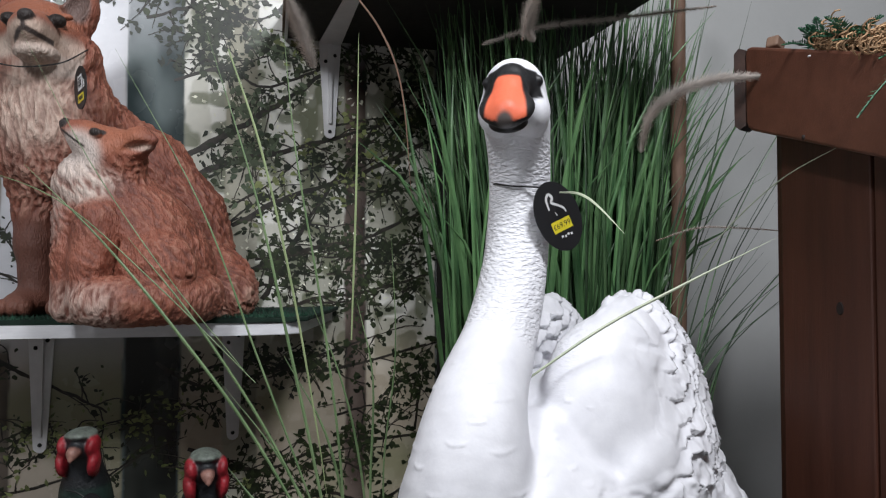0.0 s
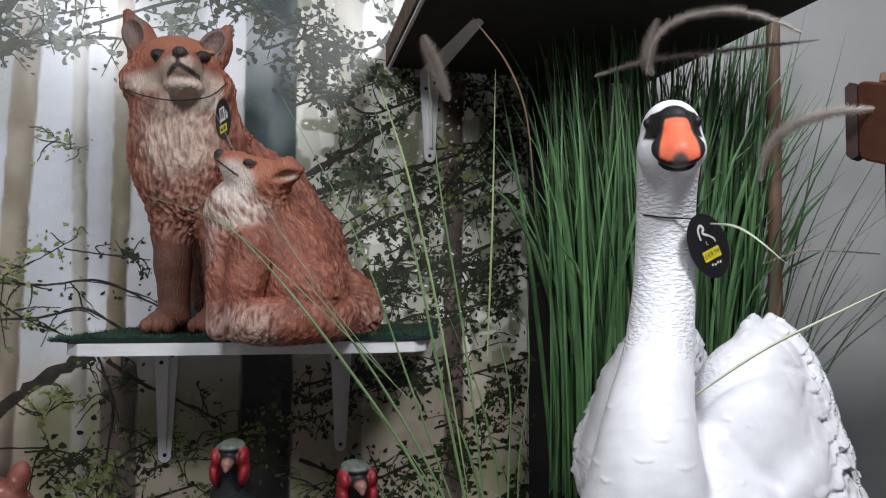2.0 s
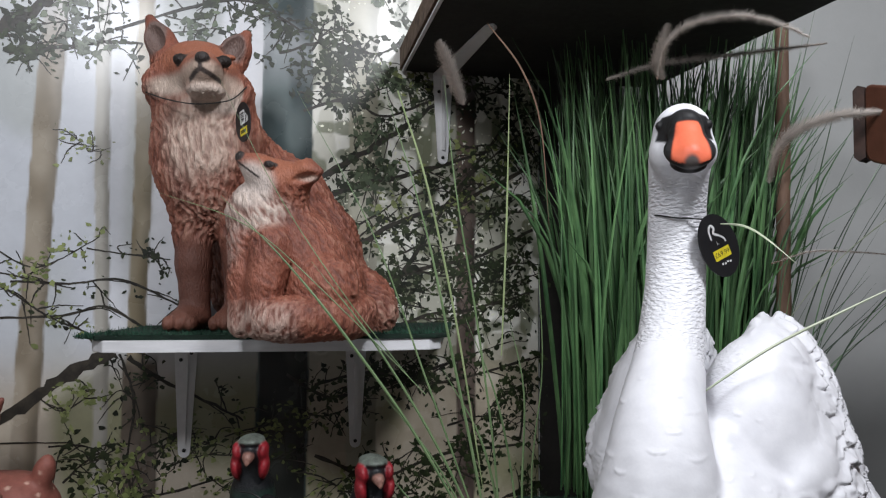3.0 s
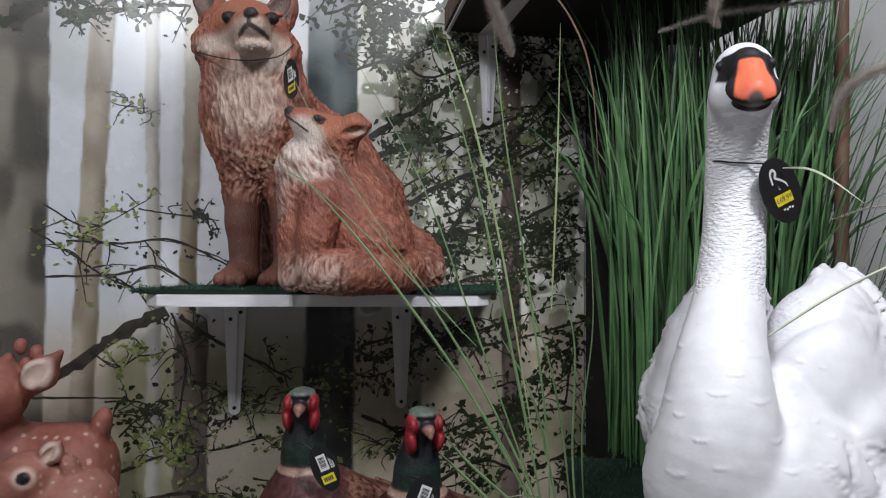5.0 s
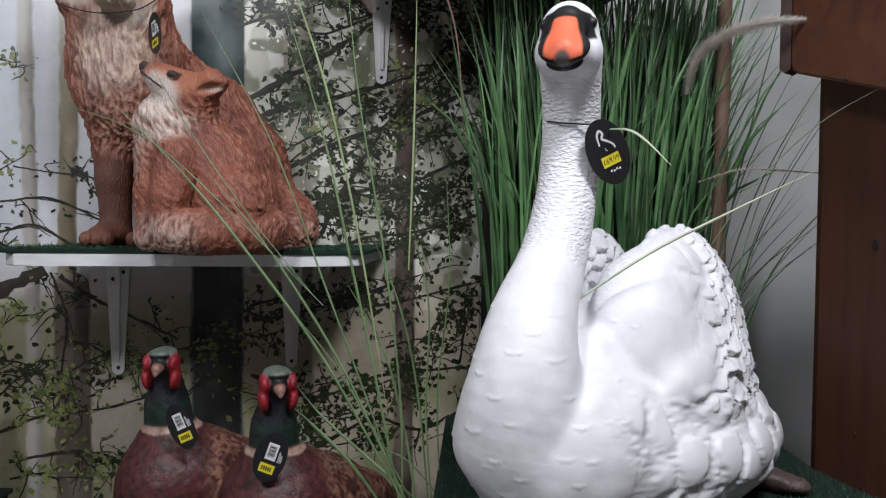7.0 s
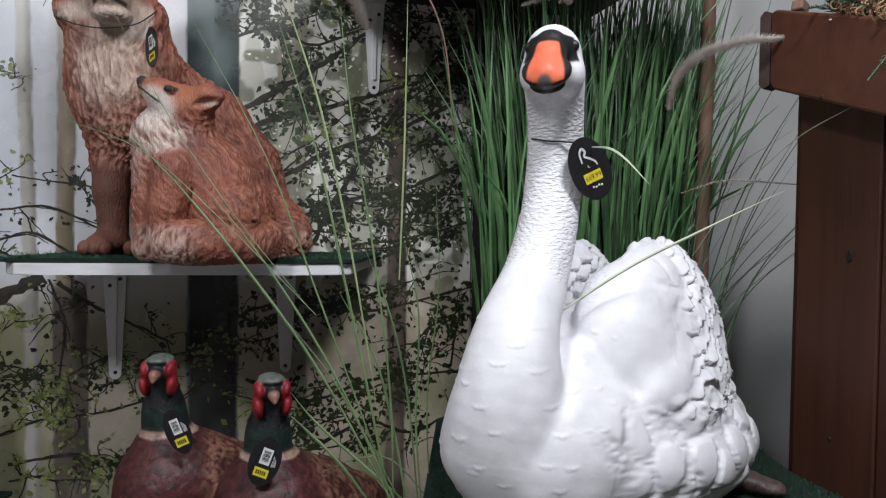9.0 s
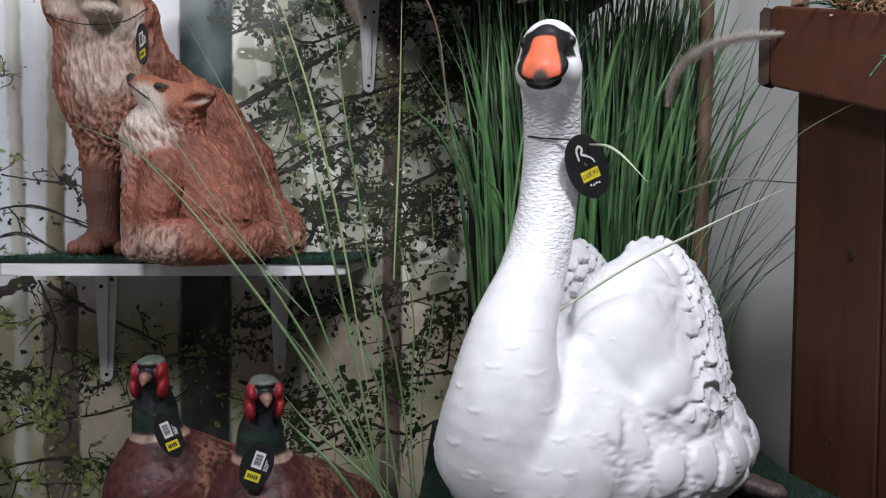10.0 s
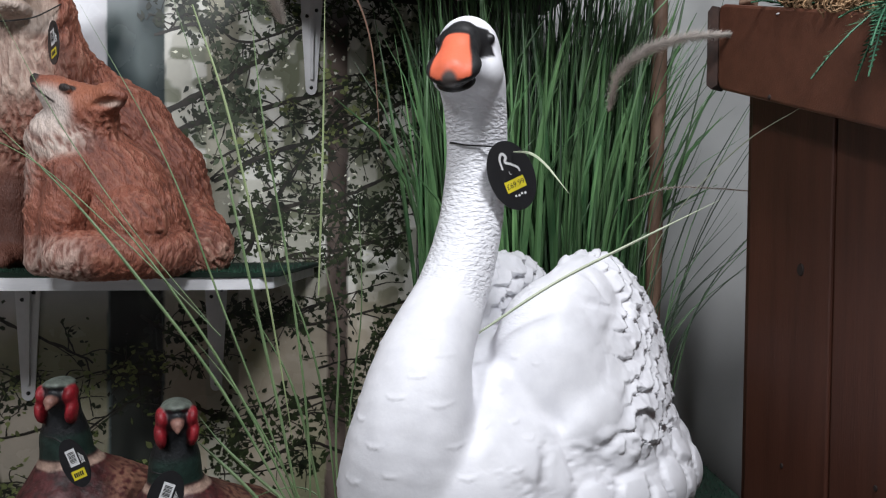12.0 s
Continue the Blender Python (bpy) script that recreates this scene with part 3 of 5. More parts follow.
    def coat(p, st, face):
        n1 = value_noise(p * 22, 1)
        col = lay(np.tile(np.array((0.27, 0.090, 0.055)), (len(p), 1)), (0.19, 0.060, 0.038), soft(n1, 0.25, 1.0))
        col = lay(col, (0.085, 0.028, 0.020), (1 - soft(st, 0.30, 0.48)) * (1 - 0.85 * face) * 0.6)
        return lay(col, (0.44, 0.22, 0.15), soft(st, 0.58, 0.76) * (1 - 0.85 * face) * 0.45)

    def vixen_face(p):
        x, y, z = p.T
        return np.clip(near(p, (-0.605, 1.01, 1.60), (0.082, 0.085, 0.055), 0.2) + soft(1.34 - z, 0, 0.03) * soft(1.16 - y, 0, 0.02) * soft(-0.50 - x, 0, 0.02) + soft(z, 1.632, 1.642), 0, 1)

    def vixen_lean(p):
        return np.where((p[:, 0] > -0.52) & (p[:, 2] < 1.52), np.where((p[:, 0] > -0.41) & (p[:, 2] < 1.29), 0.95, 0.6), 0.0)

    def vixen_paint(p, nor):
        x, y, z = p.T
        st, face = strands(p, vixen_lean(p), 11), vixen_face(p)
        col = coat(p, st, face)
        brush = soft(st, 0.32, 0.66)
        col = lay(col, CREAM, near(p, (-0.605, 1.02, 1.495), (0.058, 0.07, 0.066), 0.5) * (0.40 + 0.42 * brush))
        col = lay(col, (0.58, 0.45, 0.38), near(p, (-0.617, 1.03, 1.50), (0.110, 0.08, 0.080), 0.4) * 0.12 * brush)
        col = lay(col, (0.50, 0.39, 0.33), near(p, (-0.607, 1.03, 1.40), (0.050, 0.07, 0.085), 0.5) * (0.02 + 0.30 * brush))
        legs = soft(-0.50 - x, 0, 0.02)
        col = lay(col, (0.135, 0.056, 0.040), legs * soft(1.35 - z, 0, 0.05) * soft(1.15 - y, 0, 0.02) * 0.85)
        col = lay(col, (0.19, 0.075, 0.050), legs * soft(1.225 - z, 0, 0.012) * 0.8)
        col = lay(col, (0.50, 0.34, 0.27), near(p, (-0.315, 1.07, 1.205), (0.06, 0.07, 0.03), 0.6) * brush * 0.5)
        # face: russet brow, pale cheeks, grey chin, dark lip line
        col = lay(col, (0.34, 0.12, 0.066), near(p, (-0.605, 1.02, 1.630), (0.08, 0.07, 0.036), 0.3))
        col = lay(col, (0.55, 0.44, 0.37), flat_near(p, (-0.655, 1.577), (0.042, 0.017), 0.5) + flat_near(p, (-0.528, 1.567), (0.032, 0.016), 0.5))
        col = lay(col, (0.50, 0.38, 0.31), flat_near(p, (-0.582, 1.580), (0.036, 0.018), 0.5))
        col = lay(col, (0.56, 0.46, 0.40), flat_near(p, (-0.577, 1.550), (0.040, 0.017), 0.4))
        dx = np.abs(x + 0.579)
        curve = 1.582 - 0.014 * (np.clip(dx, 0, 0.034) / 0.026) ** 1.2
        lip = (1 - soft(np.abs(z - curve), 0.0026, 0.0056)) * (1 - soft(dx, 0.021, 0.026)) * soft(1.012 - y, 0, 0.004) * soft(1.06 - y, 0, 0.004)
        col = lay(col, (0.05, 0.036, 0.032), lip)
        col = lay(col, (0.05, 0.036, 0.032), (1 - soft(dx, 0.002, 0.005)) * soft(z, 1.580, 1.583) * (1 - soft(z, 1.602, 1.608)) * soft(0.985 - y, 0, 0.004))
        col = lay(col, DARK, near(p, (-0.577, 0.958, 1.602), (0.0135, 0.014, 0.0115), 0.15))
        for c in ((-0.631, 1.013, 1.613), (-0.561, 1.011, 1.609)):
            col = lay(col, (0.12, 0.055, 0.035), near(p, c, (0.0170, 0.016, 0.0120), 0.2))
            col = lay(col, (0.014, 0.008, 0.006), near(p, c, (0.0132, 0.015, 0.0102), 0.12))
        for c, w in (((-0.702, 1.075, 1.675), (0.020, 0.030, 0.036)), ((-0.568, 1.075, 1.656), (0.020, 0.030, 0.030))):
            col = lay(col, (0.17, 0.115, 0.10), near(p, c, w, 0.2) * soft(-nor[:, 1], -0.3, 0.1))
        return col

    def vixen_relief(p, nor):
        return (strands(p, vixen_lean(p), 11) - 0.5) * 0.0105 * (1 - 0.92 * vixen_face(p))

    # cub: seated sideways, nuzzling upwards
    pivot, grow_by, shift = np.array((-0.2112, -0.09, 1.2204)), 0.992, np.array((0.009, 0.0, 0.0))

    def c_at(p):
        return tuple(pivot + shift + (np.array(p) - pivot) * grow_by)

    s = Solid((-0.62, 0.89, 1.16), (-0.26, 1.20, 1.52), 0.0021)

    def blob(c, r, turn, k):
        s.ell(c_at(c), tuple(v * grow_by for v in r), turn, k)

    def limb(points, radii, k):
        s.tube([c_at(q) for q in points], [v * grow_by for v in radii], k)

    limb([(-0.512, 1.045, 1.365), (-0.480, 1.06, 1.315), (-0.448, 1.07, 1.272), (-0.415, 1.075, 1.248)], [0.054, 0.074, 0.080, 0.060], 0.03)
    blob((-0.412, 1.003, 1.250), (0.056, 0.036, 0.058), (0, 35, 0), 0.006)
    blob((-0.510, 1.035, 1.372), (0.056, 0.048, 0.046), (0, 20, 0), 0.03)
    blob((-0.487, 1.030, 1.418), (0.050, 0.042, 0.037), (0, 28, 0), 0.02)
    limb([(-0.490, 1.02, 1.422), (-0.515, 1.005, 1.441), (-0.535, 1.0, 1.453)], [0.036, 0.022, 0.012], 0.012)
    blob((-0.539, 0.998, 1.459), (0.009, 0.009, 0.008), None, 0.003)
    blob((-0.490, 0.985, 1.444), (0.009, 0.006, 0.006), (0, 35, 0), 0.003)
    limb([(-0.455, 1.015, 1.428), (-0.436, 1.008, 1.436), (-0.416, 1.003, 1.436)], [0.026, 0.019, 0.005], 0.010)
    s.ell(c_at((-0.435, 0.989, 1.424)), (0.023, 0.011, 0.008), (0, -12, 0), 0.004, cut=True)
    limb([(-0.530, 1.015, 1.33), (-0.528, 1.000, 1.27), (-0.530, 0.992, 1.20)], [0.032, 0.026, 0.022], 0.008)
    limb([(-0.487, 0.992, 1.32), (-0.492, 0.974, 1.26), (-0.497, 0.968, 1.20)], [0.034, 0.026, 0.022], 0.007)
    s.ell(c_at((-0.462, 0.970, 1.262)), (0.004, 0.022, 0.042), (0, 14, 0), 0.004, cut=True)
    tail_run = spline([(-0.365, 1.05, 1.212), (-0.378, 1.012, 1.208), (-0.412, 0.985, 1.208), (-0.455, 0.962, 1.209), (-0.487, 0.960, 1.207)], 3)
    limb(tail_run, list(np.interp(np.linspace(0, 1, 13), [0, 0.3, 0.7, 0.93, 1], [0.036, 0.030, 0.034, 0.030, 0.020])), 0.006)
    cub = s

    def back_in(p):
        return pivot + (p - shift - pivot) / grow_by

    def is_tail(p):
        return soft(1.240 - p[:, 2], 0, 0.005) * soft(1.030 - p[:, 1], 0, 0.008)

    def cub_strands(p):
        return strands(p, np.where(is_tail(p) > 0.5, -0.3, 0.65), 15)

    def cub_face(p):
        return np.clip(near(p, (-0.50, 0.985, 1.435), (0.06, 0.06, 0.035), 0.2) + near(p, (-0.505, 1.0, 1.27), (0.03, 0.06, 0.05), 0.3) + near(p, (-0.435, 1.0, 1.43), (0.03, 0.04, 0.02), 0.3) + 0.5 * near(p, (-0.44, 1.0, 1.29), (0.05, 0.08, 0.05), 0.4), 0, 1)

    def cub_paint(p, nor):
        p = back_in(p)
        x, y, z = p.T
        st, face = cub_strands(p), cub_face(p)
        brush = soft(st, 0.32, 0.66)
        col = coat(p, st, face)
        col = lay(col, (0.34, 0.12, 0.066), near(p, (-0.475, 1.0, 1.44), (0.05, 0.06, 0.025), 0.3))
        col = lay(col, (0.58, 0.50, 0.46), near(p, (-0.520, 0.99, 1.413), (0.036, 0.06, 0.034), 0.3))
        col = lay(col, (0.60, 0.50, 0.44), near(p, (-0.520, 1.0, 1.372), (0.054, 0.07, 0.030), 0.4) * (0.15 + 0.85 * brush))
        col = lay(col, (0.30, 0.20, 0.17), near(p, (-0.545, 1.02, 1.325), (0.02, 0.05, 0.05), 0.4) * brush)
        col = lay(col, DARK, flat_near(p, (-0.541, 1.460), (0.010, 0.009), 0.15))
        col = lay(col, DARK, flat_near(p, (-0.490, 1.444), (0.010, 0.0055), 0.15))
        line = np.abs((z - 1.436) + (x + 0.523) * 0.72)
        col = lay(col, DARK, (1 - soft(line, 0.0012, 0.0028)) * (1 - soft(x, -0.508, -0.504)) * soft(x, -0.545, -0.540) * soft(1.02 - y, 0, 0.01))
        col = lay(col, (0.50, 0.38, 0.32), near(p, (-0.430, 0.985, 1.424), (0.020, 0.02, 0.006), 0.4))
        col = lay(col, (0.60, 0.48, 0.42), is_tail(p) * (1 - soft(x, -0.455, -0.42)) * soft(st, 0.25, 0.62) * 0.62 * soft(1.245 - z, 0, 0.03))
        col = lay(col, (0.50, 0.38, 0.32), near(p, (-0.32, 1.02, 1.20), (0.05, 0.08, 0.03), 0.4) * brush * 0.1)
        return col

    def cub_relief(p, nor):
        p = back_in(p)
        return (cub_strands(p) - 0.5) * 0.0075 * (1 - 0.9 * cub_face(p)) * (1 - 0.45 * is_tail(p))

    return sculpture("fox_statue", [(vixen, vixen_paint, vixen_relief, None, lambda v: hub + (v - hub) * step_back), (cub, cub_paint, cub_relief, None)], FOX_PAINT, "painted resin seated fox with a cub nuzzling its neck", "statue")


def build_pheasant():
    s = Solid((-0.62, 0.86, 0.69), (-0.22, 1.20, 1.06), 0.0027)
    s.ell((-0.490, 0.975, 0.820), (0.080, 0.090, 0.092), (0, 10, 0), 0.02)
    s.ell((-0.425, 1.03, 0.812), (0.125, 0.090, 0.066), (0, 22, 25), 0.05)
    s.tube([(-0.33, 1.07, 0.785), (-0.26, 1.12, 0.735)], [0.040, 0.02], 0.03)
    s.tube([(-0.493, 0.975, 0.89), (-0.494, 0.965, 0.945), (-0.493, 0.957, 0.99)], [0.044, 0.028, 0.022], 0.02)
    s.ell((-0.493, 0.950, 1.012), (0.0195, 0.028, 0.022), None, 0.010)
    s.tube([(-0.493, 0.930, 1.014), (-0.493, 0.916, 1.008), (-0.493, 0.909, 1.000)], [0.010, 0.0075, 0.003], 0.003)
    s.ell((-0.493, 0.946, 1.027), (0.019, 0.027, 0.008), None, 0.004)
    for e in (-1, 1):
        s.ell((-0.493 + e * 0.0185, 0.938, 1.013), (0.0075, 0.017, 0.014), (0, e * 8, 0), 0.004)
        s.ell((-0.493 + e * 0.0200, 0.936, 0.990), (0.0075, 0.014, 0.017), (0, e * 10, 0), 0.005)
        s.tube([(-0.47 + e * 0.025, 1.0, 0.76), (-0.47 + e * 0.025, 0.99, 0.705)], [0.02, 0.012], 0.02)
    s.ell((-0.46, 1.0, 0.705), (0.08, 0.085, 0.012), None, 0.01)
    rng = random.Random(9)
    for i in range(90):
        a, b = rng.uniform(-0.6, 2.2), rng.uniform(-0.1, 1.2)
        q = Vector((math.cos(b) * math.cos(a), -math.cos(b) * math.sin(a) * 0.6 + 0.2, math.sin(b)))
        m = Euler((0, radians(22), radians(25))).to_matrix()
        c = Vector((-0.425, 1.03, 0.812)) + m @ Vector((q[0] * 0.125, q[1] * 0.088, q[2] * 0.068))
        s.ell(tuple(c), (0.016, 0.010, 0.004), (0, 30, 20), 0.003)

    def paint(p, nor):
        x, y, z = p.T
        n1, n2 = value_noise(p * 190, 21), value_noise(p * 60, 22)
        col = lay(np.tile(np.array((0.095, 0.024, 0.026)), (len(p), 1)), (0.050, 0.016, 0.017), soft(n1, 0.4, 0.8))
        back = soft(x + 0.25 * (y - 1.0), -0.455, -0.425)
        col = lay(col, (0.30, 0.155, 0.11), back * soft(n1, 0.25, 0.6))
        col = lay(col, (0.09, 0.035, 0.03), back * soft(n2, 0.55, 0.75) * 0.9)
        ring = soft(z + 0.004 * n2, 0.909, 0.912) * (1 - soft(z, 0.916, 0.922)) * (1 - soft(np.abs(x + 0.493), 0.06, 0.07))
        col = lay(col, (0.46, 0.33, 0.27), ring)
        col = lay(col, (0.014, 0.034, 0.028), soft(z, 0.918, 0.924))
        col = lay(col, (0.009, 0.011, 0.014), soft(z, 0.950, 0.962))
        col = lay(col, (0.14, 0.17, 0.15), soft(z, 1.024, 1.028))
        red = np.zeros(len(p))
        for e in (-1, 1):
            red += near(p, (-0.493 + e * 0.0215, 0.936, 1.012), (0.0105, 0.022, 0.0165), 0.12) + near(p, (-0.493 + e * 0.0225, 0.934, 0.989), (0.0105, 0.018, 0.020), 0.12)
        n4 = value_noise(p * 240, 27)
        col = lay(col, (0.30, 0.012, 0.022), np.clip(red, 0, 1) * (1 - soft(z, 1.026, 1.029)) * (0.75 + 0.25 * n4))
        col = lay(col, (0.30, 0.16, 0.13), near(p, (-0.493, 0.912, 1.006), (0.012, 0.015, 0.011), 0.15))
        return col

    def relief(p, nor):
        return (value_noise(p * 110, 23) - 0.5) * 0.002 * soft(0.95 - p[:, 2], 0, 0.03)

    return sculpture("pheasant_statue", [(s, paint, relief, None)], BIRD_PAINT, "painted resin pheasant with red wattles and maroon breast", "statue", "pheasants")


def build_deer():
    """A standing spotted fawn with its head turned to the viewer."""
    s = Solid((-1.32, 0.88, 0.72), (-0.79, 1.22, 1.17), 0.0032)
    s.ell((-0.980, 1.09, 0.858), (0.110, 0.070, 0.088), (0, -8, 0), 0.03)
    s.ell((-0.915, 1.09, 0.868), (0.055, 0.065, 0.070), None, 0.04)
    s.ell((-0.880, 1.09, 0.945), (0.017, 0.018, 0.032), (0, 14, 0), 0.012)
    s.tube([(-1.05, 1.06, 0.90), (-1.06, 1.04, 0.97), (-1.02, 1.02, 1.02)], [0.065, 0.045, 0.045], 0.03)
    s.ell((-1.020, 1.01, 1.004), (0.052, 0.060, 0.052), None, 0.02)
    s.tube([(-1.035, 0.98, 0.985), (-1.060, 0.93, 0.945)], [0.038, 0.02], 0.02)
    s.tube([(-0.968, 1.02, 1.014), (-0.938, 1.012, 1.042), (-0.902, 1.008, 1.078)], [0.015, 0.026, 0.005], 0.008)
    s.ell((-0.934, 0.986, 1.045), (0.034, 0.014, 0.015), (0, -46, 0), 0.004, cut=True)
    s.ell((-1.012, 0.950, 0.998), (0.012, 0.008, 0.011), None, 0.003)
    for x, z in ((-0.975, 1.068), (-0.958, 1.088), (-0.985, 1.098), (-0.938, 1.072), (-1.005, 1.075)):
        s.ell((x, 1.03, z - 0.014), (0.010, 0.011, 0.014), None, 0.006)
    for x in (-1.02, -0.89):
        s.tube([(x, 1.09, 0.84), (x, 1.09, 0.772)], [0.032, 0.018], 0.02)

    def paint(p, nor):
        col = lay(np.tile(np.array((0.30, 0.105, 0.080)), (len(p), 1)), (0.21, 0.070, 0.052), soft(value_noise(p * 30, 31), 0.3, 0.8))
        cell = p * 52
        home = np.floor(cell)
        shift = np.stack([value_noise(home + 0.5, 33 + i) for i in range(3)], 1) * 0.5 + 0.25
        d = np.linalg.norm(cell - home - shift, axis=1)
        body = soft(p[:, 0], -1.03, -1.0) * soft(p[:, 2], 0.86, 0.89) * (1 - soft(p[:, 2], 0.97, 0.98))
        col = lay(col, (0.62, 0.40, 0.32), (1 - soft(d, 0.17, 0.26)) * body)
        col = lay(col, (0.62, 0.48, 0.42), near(p, (-0.932, 0.992, 1.047), (0.030, 0.014, 0.032), 0.3))
        col = lay(col, (0.52, 0.36, 0.31), near(p, (-1.012, 0.948, 0.998), (0.022, 0.018, 0.020), 0.3))
        col = lay(col, (0.012, 0.010, 0.010), near(p, (-1.012, 0.944, 0.998), (0.0135, 0.012, 0.012), 0.15))
        return col

    return sculpture("deer_statue", [(s, paint, lambda p, nor: (value_noise(p * 120, 34) - 0.5) * 0.0012, None)], DEER_PAINT, "painted resin standing fawn with white spots", "statue")


def build_fawn():
    """A smaller fawn lying in front of the standing one."""
    s = Solid((-1.16, 0.80, 0.70), (-0.76, 1.06, 0.94), 0.0030)
    s.ell((-0.885, 0.95, 0.80), (0.056, 0.055, 0.055), None, 0.02)
    s.ell((-0.955, 0.94, 0.785), (0.10, 0.06, 0.05), None, 0.04)
    s.ell((-0.893, 0.93, 0.862), (0.014, 0.014, 0.020), (0, -20, 0), 0.01)
    s.ell((-0.955, 0.915, 0.848), (0.042, 0.045, 0.040), None, 0.02)
    s.tube([(-0.975, 0.89, 0.838), (-0.995, 0.86, 0.820)], [0.030, 0.016], 0.015)
    s.tube([(-0.935, 0.92, 0.872), (-0.915, 0.915, 0.888), (-0.900, 0.912, 0.905)], [0.012, 0.017, 0.004], 0.006)
    s.ell((-0.912, 0.902, 0.887), (0.007, 0.007, 0.016), (0, 40, 0), 0.003, cut=True)
    s.ell((-0.935, 0.880, 0.857), (0.0095, 0.007, 0.009), None, 0.003)
    s.ell((-0.996, 0.852, 0.822), (0.011, 0.009, 0.008), None, 0.003)
    s.ell((-0.93, 0.94, 0.735), (0.12, 0.08, 0.014), None, 0.01)

    def paint(p, nor):
        col = lay(np.tile(np.array((0.36, 0.155, 0.120)), (len(p), 1)), (0.28, 0.110, 0.082), soft(value_noise(p * 40, 41), 0.3, 0.8))
        cell = p * 80
        home = np.floor(cell)
        d = np.linalg.norm(cell - home - 0.3 - 0.4 * value_noise(home + 0.5, 43)[:, None], axis=1)
        col = lay(col, (0.62, 0.42, 0.34), (1 - soft(d, 0.16, 0.28)) * soft(p[:, 0], -0.93, -0.91) * 0.8)
        col = lay(col, (0.62, 0.46, 0.40), near(p, (-0.911, 0.905, 0.888), (0.016, 0.014, 0.020), 0.3))
        col = lay(col, (0.60, 0.42, 0.36), near(p, (-0.935, 0.878, 0.857), (0.018, 0.014, 0.017), 0.3))
        col = lay(col, (0.010, 0.008, 0.008), near(p, (-0.935, 0.875, 0.857), (0.0105, 0.010, 0.010), 0.15))
        col = lay(col, (0.02, 0.016, 0.016), near(p, (-0.996, 0.848, 0.822), (0.014, 0.013, 0.010), 0.2))
        return col

    return sculpture("fawn_statue", [(s, paint, lambda p, nor: (value_noise(p * 120, 44) - 0.5) * 0.001, None)], DEER_PAINT, "small painted resin fawn with black eyes lying down", "statue")


# ---- the corner of the shop ----
SLOPE = 0.315
WALL_N = Vector((SLOPE, -1, 0)).normalized()
WALL_A = Vector((1, SLOPE, 0)).normalized()


def on_wall(x, z, lift=0.0):
    """A place on the printed wall at that x, lifted off it."""
    return Vector((x, 1.515 + SLOPE * x, z)) + WALL_N * lift


def thick_wall(name, a, b, z0, z1, thick, material, label):
    a, b = Vector((*a, 0)), Vector((*b, 0))
    along = (b - a).normalized()
    out = Vector((-along.y, along.x, 0))
    bm = upright_bm([(0, z0), ((b - a).length, z0), ((b - a).length, z1), (0, z1)], a, along, out, thick)
    return tagged(part(name, bm, material, None), label, "wall", kind="structure")


thick_wall("wall_back", (-2.2, 1.515 - SLOPE * 2.2 + 0.004), (0.26, 1.515 + SLOPE * 0.26 + 0.004), 0, 2.6, 0.12, GREY_WALL, "plain grey painted shop wall behind the print")
thick_wall("wall_side", (0.26, 1.60), (2.2, 1.52), 0, 2.6, 0.12, GREY_WALL, "plain pale grey painted wall beside the post")
# unseen room shell, added and kept pale so it bounces fill light
thick_wall("wall_right", (2.2, 1.7), (2.2, -2.2), 0, 2.6, 0.12, ROOM_WHITE, "unseen white wall bouncing fill light")
thick_wall("wall_front", (2.2, -2.2), (-2.2, -2.2), 0, 2.6, 0.12, ROOM_WHITE, "unseen white wall behind the viewer bouncing fill light")
thick_wall("wall_left", (-2.2, -2.2), (-2.2, 0.95), 0, 2.6, 0.12, ROOM_WHITE, "unseen white wall bouncing fill light")
tagged(part("floor", box_bm((-2.4, -2.4, -0.1), (2.4, 2.2, 0)), FLOOR_MAT, None), "unseen vinyl floor bouncing fill light", "floor", kind="structure")
tagged(part("ceiling", box_bm((-2.4, -2.4, 2.6), (2.4, 2.2, 2.7)), ROOM_WHITE, None), "unseen white ceiling bouncing fill light", "ceiling", kind="structure")


